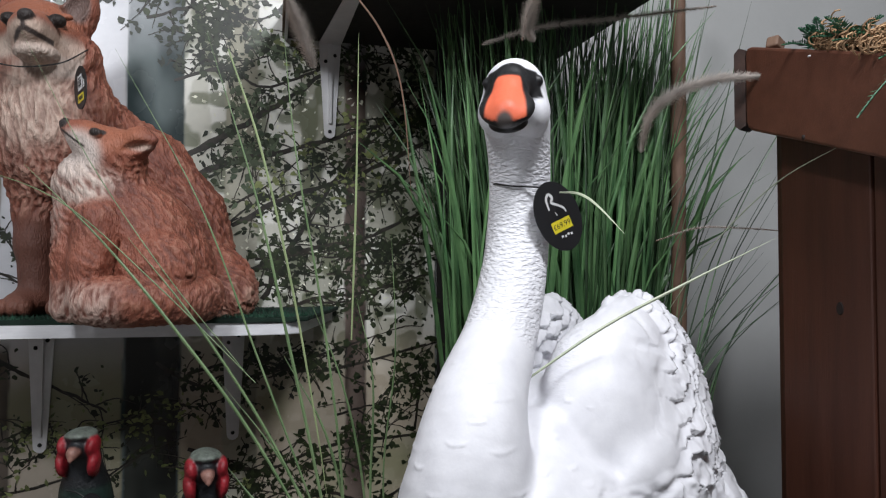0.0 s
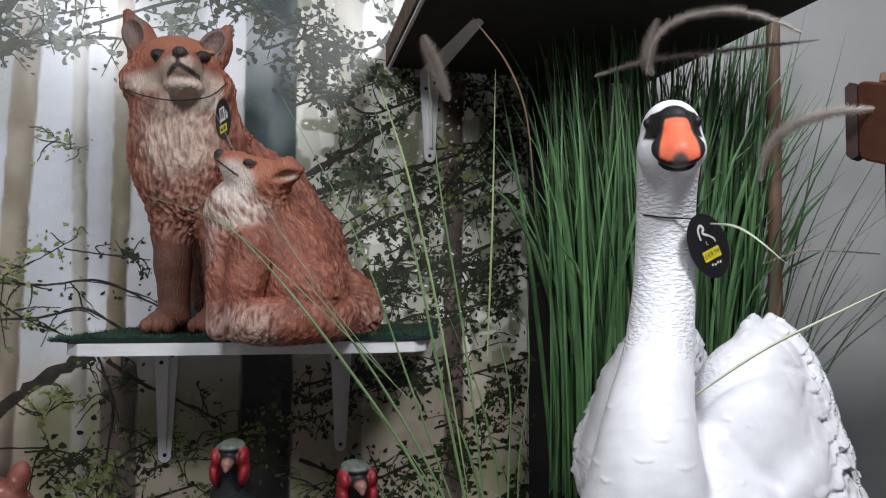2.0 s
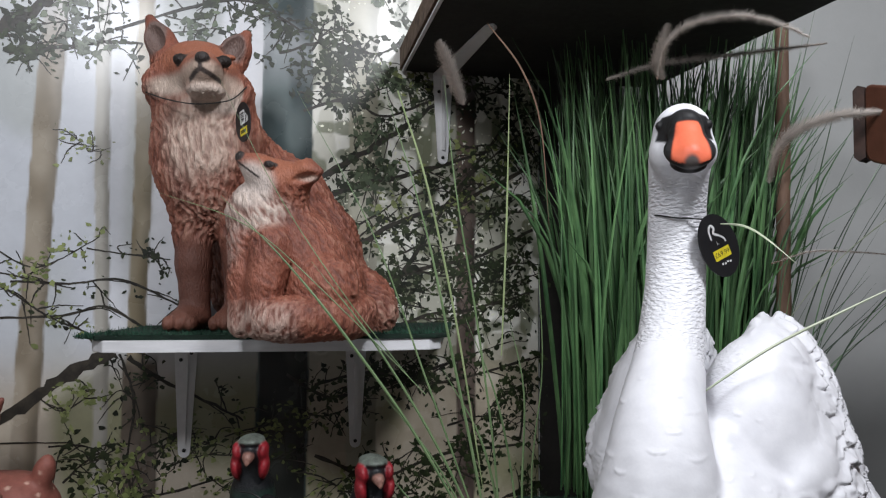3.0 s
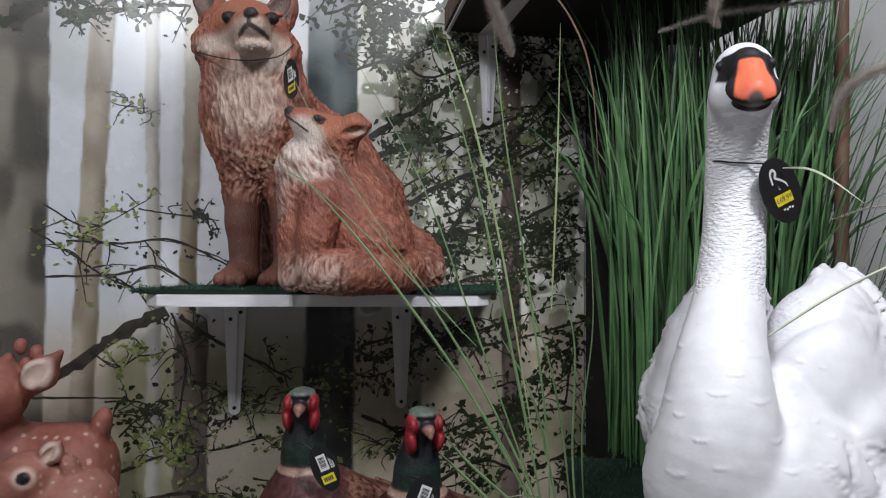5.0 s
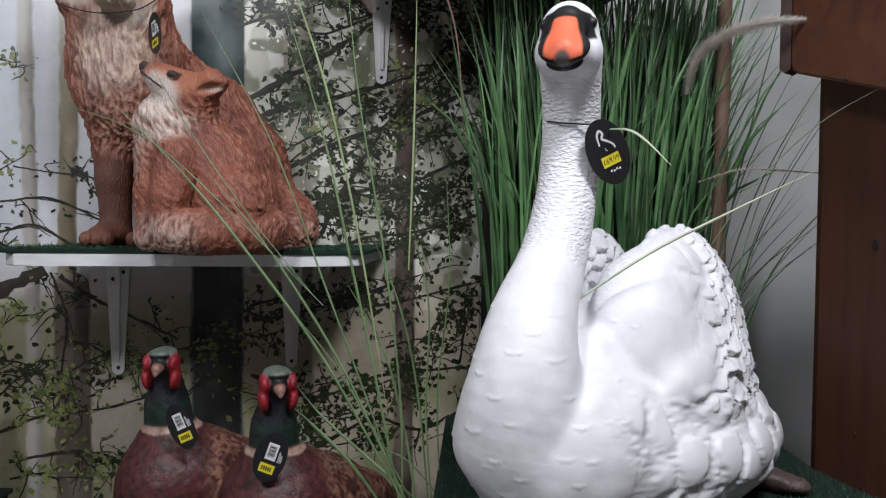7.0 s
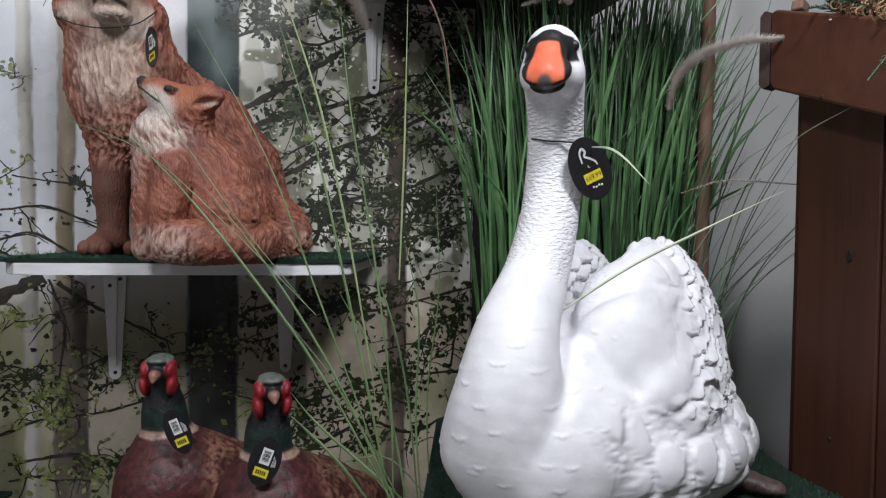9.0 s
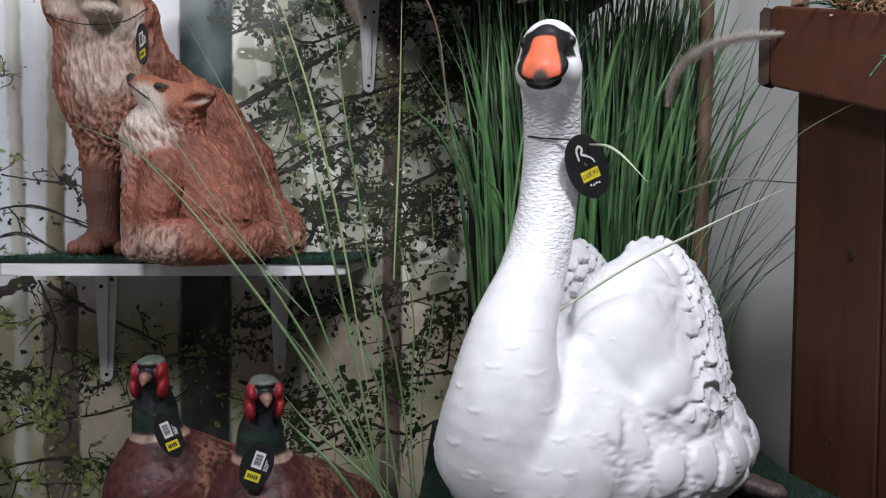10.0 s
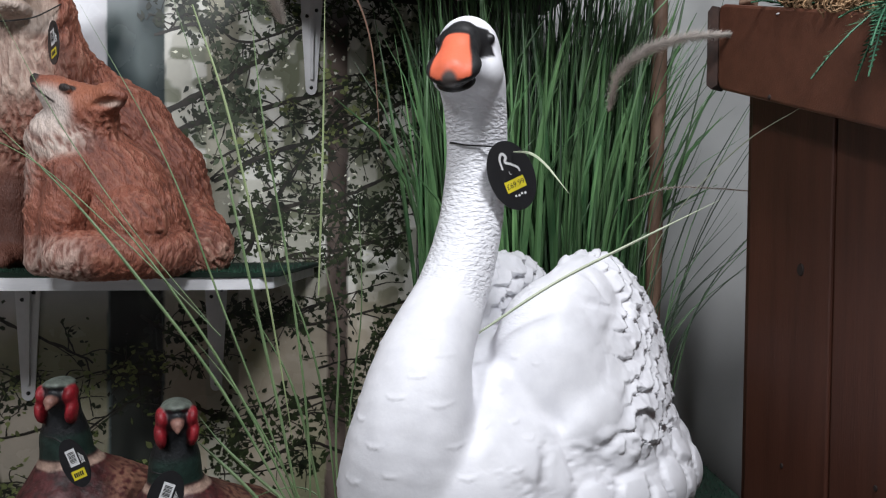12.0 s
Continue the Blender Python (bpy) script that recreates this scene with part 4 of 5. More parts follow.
# ---- the printed woodland sheet ----
def build_print():
    x0, x1, z0, z1, step = -1.75, -0.018, 0.55, 2.05, 0.0032
    xs, zs = np.arange(x0, x1 + step / 2, step), np.arange(z0, z1 + step / 2, step)
    gx, gz = np.meshgrid(xs, zs, indexing="ij")
    x, z = gx.ravel(), gz.ravel()

    def wob(fx, fz, seed):
        return value_noise(np.stack([x * fx, z * fz, np.zeros_like(x)], 1), seed)

    # misty light between the stems; warmer and dimmer to the right and, with shelf shade, low down
    col = np.tile(np.array((0.70, 0.73, 0.77)), (len(x), 1))
    col = lay(col, (0.93, 0.94, 0.96), soft(wob(5, 2.5, 1), 0.35, 0.7))
    col = lay(col, (0.50, 0.53, 0.50), soft(wob(16, 5, 2), 0.55, 0.85) * 0.7)
    right = soft(x, -0.62, -0.45)
    col = lay(col, (0.50, 0.49, 0.38), right * 0.9)
    col = lay(col, (0.78, 0.77, 0.66), right * (1 - soft(x, -0.34, -0.26)) * soft(z, 1.05, 1.2) * 0.8)
    col = lay(col, (0.95, 0.94, 0.84), right * soft(wob(34, 22, 3), 0.50, 0.60))
    col = lay(col, (0.16, 0.18, 0.10), right * soft(wob(44, 36, 4), 0.54, 0.66) * 0.8)
    # warm print below the shelf, with some of the shelf's shadow in the colour
    low = soft(1.13 - z, -0.05, 0.12)
    col = lay(col, (0.56, 0.48, 0.36), low * 0.9)
    col = lay(col, (0.25, 0.27, 0.13), low * soft(wob(9, 7, 5), 0.45, 0.75) * 0.7)

    def stem(c, half, shade, light, lean=0.0, zlo=0.0, zhi=3.0, seed=6):
        nonlocal col
        mid = c + lean * (z - 1.3) + 0.006 * (wob(3, 4, seed) - 0.5) + 0.004 * (wob(40, 40, seed + 1) - 0.5)
        w = 1 - soft(np.abs(x - mid), half - 0.002, half + 0.002)
        w = w * soft(z, zlo, zlo + 0.03) * (1 - soft(z, zhi, zhi + 0.03))
        tone = lay(np.tile(np.array(shade), (len(x), 1)), light, soft(wob(34, 14, seed + 2), 0.3, 0.75))
        dark = soft((x - mid) / half, -0.2, 1.0) * 0.35
        tone = tone * (1 - dark)[:, None]
        col = col + (tone - col) * w[:, None]

    stem(-1.115, 0.068, (0.12, 0.11, 0.09), (0.30, 0.27, 0.22), seed=10)
    stem(-0.972, 0.021, (0.30, 0.25, 0.18), (0.46, 0.40, 0.31), 0.035, seed=14)
    stem(-0.806, 0.016, (0.30, 0.25, 0.16), (0.44, 0.38, 0.27), 0.004, seed=18)
    stem(-0.545, 0.048, (0.040, 0.065, 0.066), (0.15, 0.19, 0.185), 0.004, seed=22)
    # same trunk repeated darker under the shelf: print tone plus the shelf's painted-in shadow
    stem(-0.545, 0.045, (0.018, 0.020, 0.018), (0.055, 0.060, 0.052), 0.004, 0.3, 1.13, seed=24)
    stem(-0.180, 0.021, (0.10, 0.075, 0.062), (0.22, 0.17, 0.14), 0.0, seed=26)
    stem(-0.870, 0.012, (0.46, 0.44, 0.38), (0.55, 0.53, 0.47), -0.01, seed=34)
    stem(-0.395, 0.030, (0.46, 0.44, 0.33), (0.62, 0.60, 0.48), 0.0, seed=38)
    stem(-0.80, 0.030, (0.16, 0.13, 0.10), (0.24, 0.20, 0.16), 0.0, 0.3, 1.10, seed=42)
    stem(-1.35, 0.05, (0.2, 0.18, 0.14), (0.34, 0.3, 0.25), 0.01, seed=46)
    # pale sky glow at the top
    col = lay(col, (0.88, 0.90, 0.92), soft(z, 1.62, 1.80) * soft(wob(7, 7, 50), 0.42, 0.65) * 0.5)
    verts = [on_wall(a, b, 0.003) for a, b in zip(x, z)]
    nz = len(zs)
    i, j = np.meshgrid(np.arange(len(xs) - 1), np.arange(nz - 1), indexing="ij")
    o = (i * nz + j).ravel()
    quads = np.stack([o, o + nz, o + nz + 1, o + 1], 1).tolist()
    sheet = surface("printed_paper", (0.78, 0.78, 0.80), (0.86, 0.86, 0.88), 25.0, 0.27, 0.0004, 14.0, paint=True, gloss_var=0.05)
    ob = mesh_object("mural", verts, quads, sheet)
    at = ob.data.color_attributes.new("paint", "FLOAT_COLOR", "POINT")
    at.data.foreach_set("color", np.concatenate([np.clip(col, 0, 1), np.ones((len(col), 1))], 1).astype(np.float32).ravel())
    ob.data.shade_smooth()
    return tagged(ob, "glossy printed woodland wallpaper with birch stems", "mural", kind="structure")


MURAL = build_print()
PRINT_DARK = surface("printed_dark_branch", (0.012, 0.011, 0.009), (0.05, 0.042, 0.032), 40.0, 0.4, island=0.3)
PRINT_LEAF = surface("printed_dark_leaf", (0.008, 0.012, 0.006), (0.034, 0.048, 0.017), 18.0, 0.4, island=0.6)
PRINT_LIT = surface("printed_lit_leaf", (0.10, 0.13, 0.035), (0.26, 0.29, 0.12), 18.0, 0.4, island=0.5)


def flat_branch(pts, w0, w1, lift):
    """A printed branch: a flat strip of uneven width on the sheet."""
    run = spline([(*p, 0) for p in pts], 7)
    verts, faces = [], []
    for i, p in enumerate(run):
        a, b = run[max(0, i - 1)], run[min(len(run) - 1, i + 1)]
        t = (b - a) / (np.linalg.norm(b - a) + 1e-9)
        f = i / (len(run) - 1)
        w = (w0 + (w1 - w0) * f) * RNG.uniform(0.75, 1.3) * 0.5
        dx, dz = RNG.gauss(0, w0 * 0.12), RNG.gauss(0, w0 * 0.12)
        verts += [on_wall(p[0] + dx - t[1] * w, p[1] + dz + t[0] * w, lift), on_wall(p[0] + dx + t[1] * w, p[1] + dz - t[0] * w, lift)]
        if i:
            faces.append((2 * i - 2, 2 * i - 1, 2 * i + 1, 2 * i))
    return verts, faces, run


def flat_leaf(x, z, size, turn, lift):
    shape = [(a + RNG.uniform(-0.12, 0.12), b + RNG.uniform(-0.12, 0.12)) for a, b in ((0, 0), (0.28, 0.30), (0.62, 0.30), (1.0, 0.0), (0.55, -0.26), (0.25, -0.24))]
    c, s = math.cos(turn), math.sin(turn)
    sq = RNG.uniform(0.4, 1.35)
    return [on_wall(x + size * (a * c - b * sq * s), z + size * (a * s + b * sq * c), lift) for a, b in shape], [tuple(range(6))]


RNG = random.Random(21)
branches, dark_leaves, lit_leaves = [], [], []


def grow(pts, w0, w1, leaves, size, twigs, sink, spread=0.05, lift=0.0036):
    v, f, run = flat_branch(pts, w0, w1, lift)
    branches.append((v, f))
    for k in range(twigs):
        p = run[RNG.randrange(2, len(run))]
        ang = RNG.uniform(0, 2 * math.pi)
        ln = RNG.uniform(0.4, 1.6) * spread
        q1 = (p[0] + math.cos(ang) * ln * 0.5 + RNG.gauss(0, 0.006), p[1] + math.sin(ang) * ln * 0.5 + RNG.gauss(0, 0.006))
        q2 = (p[0] + math.cos(ang) * ln, p[1] + math.sin(ang) * ln - 0.2 * ln)
        v2, f2, run2 = flat_branch([(p[0], p[1]), q1, q2], 0.003, 0.0012, lift + 0.0002)
        branches.append((v2, f2))
        for j in range(int(leaves * 1.4)):
            r = run2[RNG.randrange(2, len(run2))]
            sink.append(flat_leaf(r[0] + RNG.gauss(0, 0.009), r[1] + RNG.gauss(0, 0.009), size * RNG.uniform(0.35, 1.15), RNG.uniform(0, 6.28), lift + 0.0004 + RNG.uniform(0, 0.0003)))


# boughs that can be followed on the sheet
grow([(-1.061, 0.987), (-0.981, 1.042), (-0.917, 1.092), (-0.842, 1.132)], 0.016, 0.026, 0, 0.01, 4, lit_leaves)
grow([(-0.821, 1.119), (-0.761, 1.074), (-0.690, 1.034), (-0.617, 0.992)], 0.009, 0.004, 4, 0.013, 10, dark_leaves)
grow([(-1.030, 1.687), (-0.950, 1.703), (-0.876, 1.721), (-0.809, 1.725)], 0.009, 0.005, 3, 0.016, 6, dark_leaves)
grow([(-1.115, 1.657), (-1.062, 1.715), (-1.017, 1.753), (-0.962, 1.803)], 0.030, 0.020, 4, 0.020, 10, dark_leaves)
grow([(-1.014, 1.263), (-0.921, 1.259), (-0.834, 1.266), (-0.734, 1.217)], 0.004, 0.004, 3, 0.011, 8, dark_leaves)
grow([(-1.078, 1.289), (-1.004, 1.237), (-0.948, 1.195), (-0.890, 1.168)], 0.004, 0.003, 3, 0.014, 10, lit_leaves)
grow([(-1.049, 1.195), (-0.929, 1.200), (-0.862, 1.216), (-0.793, 1.173)], 0.004, 0.005, 2, 0.012, 6, dark_leaves)
grow([(-0.925, 0.824), (-0.847, 0.852), (-0.758, 0.859), (-0.656, 0.882)], 0.006, 0.004, 5, 0.015, 12, lit_leaves)
grow([(-0.905, 0.769), (-0.807, 0.778), (-0.727, 0.751), (-0.654, 0.718)], 0.007, 0.004, 4, 0.015, 10, lit_leaves)
grow([(-0.835, 1.126), (-0.809, 1.038), (-0.818, 0.928), (-0.808, 0.839)], 0.005, 0.004, 3, 0.013, 12, dark_leaves)
grow([(-0.887, 0.941), (-0.838, 0.885), (-0.798, 0.905)], 0.004, 0.003, 6, 0.015, 12, lit_leaves)
grow([(-0.503, 1.463), (-0.425, 1.514), (-0.333, 1.580), (-0.249, 1.648)], 0.014, 0.008, 5, 0.016, 16, dark_leaves)
grow([(-0.514, 1.416), (-0.402, 1.468), (-0.285, 1.498), (-0.125, 1.556)], 0.012, 0.007, 5, 0.016, 18, dark_leaves)
grow([(-0.412, 1.336), (-0.308, 1.399), (-0.187, 1.441), (-0.036, 1.523)], 0.010, 0.008, 5, 0.016, 18, dark_leaves)
grow([(-0.400, 1.242), (-0.284, 1.291), (-0.163, 1.318), (-0.030, 1.384)], 0.009, 0.006, 4, 0.016, 16, dark_leaves)
grow([(-0.377, 1.148), (-0.260, 1.195), (-0.163, 1.207), (-0.030, 1.245)], 0.007, 0.005, 4, 0.015, 16, dark_leaves)
grow([(-0.488, 1.056), (-0.376, 1.077), (-0.247, 1.051), (-0.037, 1.095)], 0.007, 0.005, 5, 0.016, 18, dark_leaves)
grow([(-0.484, 0.915), (-0.360, 0.862), (-0.219, 0.904), (-0.047, 0.910)], 0.008, 0.005, 5, 0.017, 22, dark_leaves)
grow([(-0.540, 1.078), (-0.452, 1.030), (-0.315, 1.063), (-0.197, 1.098)], 0.006, 0.005, 5, 0.015, 16, dark_leaves)
grow([(-0.359, 0.755), (-0.243, 0.808), (-0.146, 0.779), (-0.047, 0.823)], 0.008, 0.005, 5, 0.018, 16, dark_leaves)
grow([(-0.562, 1.730), (-0.473, 1.763), (-0.369, 1.748), (-0.286, 1.806)], 0.006, 0.004, 6, 0.016, 20, dark_leaves, 0.06)
grow([(-0.516, 1.616), (-0.426, 1.646), (-0.356, 1.615), (-0.249, 1.660)], 0.006, 0.005, 6, 0.016, 20, dark_leaves, 0.06)
grow([(-0.858, 1.748), (-0.722, 1.808), (-0.620, 1.831), (-0.523, 1.783)], 0.006, 0.004, 5, 0.017, 18, dark_leaves, 0.06)
grow([(-0.354, 1.195), (-0.308, 1.291), (-0.224, 1.427), (-0.087, 1.622)], 0.010, 0.006, 5, 0.015, 18, dark_leaves)
for k in range(44):
    a = (RNG.uniform(-0.52, -0.06), RNG.uniform(0.75, 1.75))
    ang = RNG.uniform(-0.3, 0.9)
    ln = RNG.uniform(0.08, 0.2)
    b = (min(-0.04, a[0] + ln * math.cos(ang)), a[1] + ln * math.sin(ang))
    grow([a, ((a[0] + b[0]) / 2, (a[1] + b[1]) / 2 + RNG.gauss(0, 0.012)), b], 0.0045, 0.002, 5, 0.014, 10, lit_leaves if k % 4 == 0 and a[1] > 1.35 else dark_leaves)
for k in range(16):
    a = (RNG.uniform(-0.95, -0.5), RNG.uniform(0.70, 1.02))
    b = (a[0] + RNG.uniform(0.06, 0.14), a[1] + RNG.gauss(0, 0.04))
    grow([a, ((a[0] + b[0]) / 2, (a[1] + b[1]) / 2 + 0.01), b], 0.004, 0.002, 4, 0.014, 9, lit_leaves if k % 2 else dark_leaves)
grow([(-1.052, 1.331), (-0.987, 1.290), (-0.941, 1.302), (-0.875, 1.347)], 0.003, 0.002, 5, 0.013, 8, lit_leaves, 0.04)
grow([(-0.894, 1.325), (-0.825, 1.315), (-0.755, 1.306)], 0.003, 0.002, 4, 0.012, 8, dark_leaves, 0.035)
grow([(-1.033, 1.279), (-0.968, 1.264), (-0.911, 1.249)], 0.003, 0.002, 4, 0.012, 6, lit_leaves, 0.035)
grow([(-0.963, 1.047), (-0.925, 1.024), (-0.878, 1.055)], 0.003, 0.002, 5, 0.014, 9, lit_leaves, 0.035)
grow([(-0.927, 1.541), (-0.888, 1.511), (-0.859, 1.518)], 0.001, 0.001, 4, 0.010, 8, lit_leaves, 0.03)
mid_leaves = []
for k in range(5):
    a = (RNG.uniform(-0.48, -0.36), RNG.uniform(1.46, 1.88))
    b = (a[0] + RNG.uniform(0.04, 0.12), a[1] + RNG.gauss(0, 0.04))
    grow([a, ((a[0] + b[0]) / 2, (a[1] + b[1]) / 2), b], 0.002, 0.0015, 6, 0.017, 9, mid_leaves)
for k in range(5):
    a = (RNG.uniform(-0.66, -0.46), RNG.uniform(1.68, 1.90))
    b = (a[0] + RNG.uniform(0.05, 0.12), a[1] + RNG.gauss(0, 0.03))
    grow([a, ((a[0] + b[0]) / 2, (a[1] + b[1]) / 2), b], 0.003, 0.0015, 5, 0.017, 9, dark_leaves)
for k in range(8):
    a = (RNG.uniform(-1.1, -0.75), RNG.uniform(1.66, 1.86))
    b = (a[0] + RNG.uniform(0.05, 0.12), a[1] + RNG.gauss(0, 0.03))
    grow([a, ((a[0] + b[0]) / 2, (a[1] + b[1]) / 2), b], 0.003, 0.0015, 5, 0.016, 8, dark_leaves if k % 2 else mid_leaves)
PRINT_MID = surface("printed_mid_leaf", (0.030, 0.048, 0.028), (0.12, 0.15, 0.09), 18.0, 0.35, island=0.5)
tagged(mesh_object("printed_grey_foliage", *merge(mid_leaves), PRINT_MID, MURAL), "soft grey-green printed leaves", kind="stuff")
dapples = []
for k in range(800):
    x = RNG.uniform(-0.48, -0.03)
    z = RNG.uniform(1.18, 1.95)
    r, tilt = RNG.uniform(0.0016, 0.0060), RNG.uniform(0, 3.14)
    ring = []
    for t in np.linspace(0, 2 * math.pi, 9, endpoint=False):
        w, a = r * RNG.uniform(0.35, 1.25), RNG.uniform(0.35, 0.7)
        px, pz = w * math.cos(t), w * a * math.sin(t)
        ring.append(on_wall(min(-0.02, x + px * math.cos(tilt) - pz * math.sin(tilt)), z + px * math.sin(tilt) + pz * math.cos(tilt), 0.0034 + 0.0001 * (k % 2)))
    dapples.append((ring, [tuple(range(9))]))
PRINT_PALE = surface("printed_pale_dapple", (0.60, 0.60, 0.46), (0.90, 0.90, 0.78), 12.0, 0.3, island=0.25)
tagged(mesh_object("printed_light", *merge(dapples), PRINT_PALE, MURAL), "pale printed dapples of light", kind="stuff")
for name, data, material, label in (("printed_bough_work", branches, PRINT_DARK, "dark printed branches"), ("printed_foliage", dark_leaves, PRINT_LEAF, "dark printed leaves"), ("printed_pale_foliage", lit_leaves, PRINT_LIT, "sunlit printed leaves")):
    tagged(mesh_object(name, *merge(data), material, MURAL), label, kind="stuff")
mesh_object("crease", *flat_branch([(-1.096, 0.974), (-1.007, 0.970), (-0.914, 0.965)], 0.004, 0.002, 0.0045)[:2], PRINT_DARK, MURAL, "dark crease in the paper")
# near-black strip added to fill the dark zone between the sheet and the corner
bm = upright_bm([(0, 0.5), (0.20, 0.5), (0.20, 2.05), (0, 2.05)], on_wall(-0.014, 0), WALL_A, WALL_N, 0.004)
tagged(part("dark_strip", bm, DARK_BOARD, None), "dark upright strip between the printed sheet and the corner", "panel", kind="structure")


# ---- statues in place ----
build_swan()
build_foxes()
bird = build_pheasant()
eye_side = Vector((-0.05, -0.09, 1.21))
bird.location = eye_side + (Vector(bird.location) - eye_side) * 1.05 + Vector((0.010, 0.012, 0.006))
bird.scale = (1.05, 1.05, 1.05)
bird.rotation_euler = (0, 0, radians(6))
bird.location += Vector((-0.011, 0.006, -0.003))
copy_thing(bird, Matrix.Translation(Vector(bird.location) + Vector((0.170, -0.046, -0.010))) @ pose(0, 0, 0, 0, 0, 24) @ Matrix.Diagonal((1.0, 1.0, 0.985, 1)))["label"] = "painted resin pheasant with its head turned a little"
build_deer()
build_fawn().location += Vector((0.006, 0.085, 0.034))


# ---- turf ----
def turf_fibres(count, place, length, seed, width=0.0016):
    rng = random.Random(seed)
    data = []
    for i in range(count):
        p = Vector(place(rng))
        lean = Vector((rng.gauss(0, 0.6), rng.gauss(0, 0.6), 1)).normalized()
        ln = length * rng.uniform(0.5, 1.2)
        side = lean.cross(Vector((rng.gauss(0, 1), rng.gauss(0, 1), 0.1))).normalized() * width * 0.5
        data.append(([p - side, p + side, p + lean * ln], [(0, 1, 2)]))
    return merge(data)


# ---- fox shelf ----
def shelf_front(x):
    return 1.035 + 0.17 * (x + 0.55)


def build_fox_shelf():
    th = holder("wall_shelf", "white-edged wall shelf topped with green artificial turf", "shelf")
    xl, xr = -0.772, -0.222
    outline = [(xl, shelf_front(xl) + 0.03), (xl + 0.03, shelf_front(xl) + 0.004), (xl + 0.06, shelf_front(xl + 0.06)), (xr - 0.10, shelf_front(xr - 0.10)), (xr - 0.018, shelf_front(xr) + 0.001), (xr, shelf_front(xr) + 0.022), (xr, 1.515 + SLOPE * xr - 0.012), (xl, 1.515 + SLOPE * xl - 0.012)]
    part("board", slab_bm(outline, 1.153, 1.172, 0.002), WHITE_BOARD, th)
    grown = [(x + (0.012 if x > -0.4 else -0.012), y - (0.001 if y < 1.2 else 0)) for x, y in outline]
    mat = part("turf_mat", slab_bm(grown, 1.1725, 1.180, 0.002), TURF_BASE, th, "dark green artificial turf mat")

    def place(rng):
        x = rng.uniform(xl - 0.012, xr + 0.012)
        f = shelf_front(x) + 0.002
        if x > xr - 0.018:
            f += (x - xr + 0.018) * 1.1
        y = f + (rng.random() ** 2.5) * 0.25
        return (x, y, 1.176 + rng.uniform(-0.002, 0.003))

    tagged(mesh_object("turf_pile", *turf_fibres(9000, place, 0.010, 3), TURF_BLADE, mat), kind="stuff")
    return th


build_fox_shelf()


def build_bracket(x, z_top, length, reach, w_top=0.044, w_low=0.022):
    """A pressed steel shelf bracket: tapered wall plate, rib, arm and screws."""
    th = holder("shelf_bracket", "white painted steel shelf bracket screwed to the wall", "bracket", "shelf brackets")
    o = on_wall(x, 0, 0.0045)
    z_low = z_top - length
    r = w_low / 2
    plate = [(-w_top / 2, z_top), (-r, z_low + r)] + [(-r * math.cos(a), z_low + r - r * math.sin(a)) for a in (0.5, 1.0, 1.57, 2.1, 2.6)] + [(r, z_low + r), (w_top / 2, z_top)]
    bm = upright_bm(plate[::-1], o, WALL_A, WALL_N, 0.004)
    part("wall_plate", bm, BRACKET_WHITE, th)
    rib = [(-0.005, z_top), (-0.003, z_low + 0.03), (0.003, z_low + 0.03), (0.005, z_top)]
    part("rib", upright_bm(rib[::-1], o + WALL_N * 0.004, WALL_A, WALL_N, 0.006), BRACKET_WHITE, th)
    arm_plan = [o - WALL_A * w_top / 2, o + WALL_N * reach - WALL_A * r, o + WALL_N * (reach + r) , o + WALL_N * reach + WALL_A * r, o + WALL_A * w_top / 2]
    part("arm", slab_bm([(p.x, p.y) for p in arm_plan], z_top, z_top + 0.004), BRACKET_WHITE, th)
    for s, z in ((-0.009, z_top - 0.035), (0.010, z_top - 0.022), (0.0, z_low + 0.014)):
        sbm = bmesh.new()
        bmesh.ops.create_uvsphere(sbm, u_segments=10, v_segments=6, radius=0.0038)
        m = Matrix.Translation(o + WALL_A * s + WALL_N * 0.004 + Vector((0, 0, z)))
        sbm.transform(m)
        part("screw", sbm, SCREW, th, "dark screw head", True)
    return th


build_bracket(-0.722, 1.148, 0.222, 0.22)
build_bracket(-0.407, 1.148, 0.222, 0.22)
build_bracket(-0.232, 1.711, 0.192, 0.31)


# ---- upper corner shelf ----
def build_upper_shelf():
    th = holder("corner_shelf", "dark wooden corner shelf with a rough bark edge", "shelf")
    outline = [(-0.312, 1.412), (-0.205, 0.97), (0.430, 0.97), (0.250, 1.556)]
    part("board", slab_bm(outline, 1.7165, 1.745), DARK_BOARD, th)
    a, b = Vector((-0.312, 1.412, 0)), Vector((-0.205, 0.97, 0))
    along = (b - a).normalized()
    out = Vector((along.y, -along.x, 0))
    part("bark_edge", upright_bm([(0, 1.720), (0.455, 1.720), (0.455, 1.765), (0, 1.765)], a, along, out if out.x < 0 else -out, 0.010), BARK_EDGE, th, "rough mottled bark strip")
    part("edge_trim", upright_bm([(0, 1.7125), (0.455, 1.7125), (0.455, 1.7165), (0, 1.7165)], a, along, out if out.x < 0 else -out, 0.006), WHITE_BOARD, th, "thin pale edge strip")
    return th


build_upper_shelf()


# ---- brown board side and its sloping beam ----
SIDE_WAY = Vector((0.255, -0.967, 0)).normalized()
SIDE_OUT = Vector((-SIDE_WAY.y, SIDE_WAY.x, 0)) * -1
BEAM_FALL = 0.335


def beam_point(run, out, up):
    """A place by the beam: along its run, out from its face, up from its lower edge."""
    return Vector((0.440, 1.029, 1.456)) + SIDE_WAY * run + SIDE_OUT * out + Vector((0, 0, up - BEAM_FALL * run))


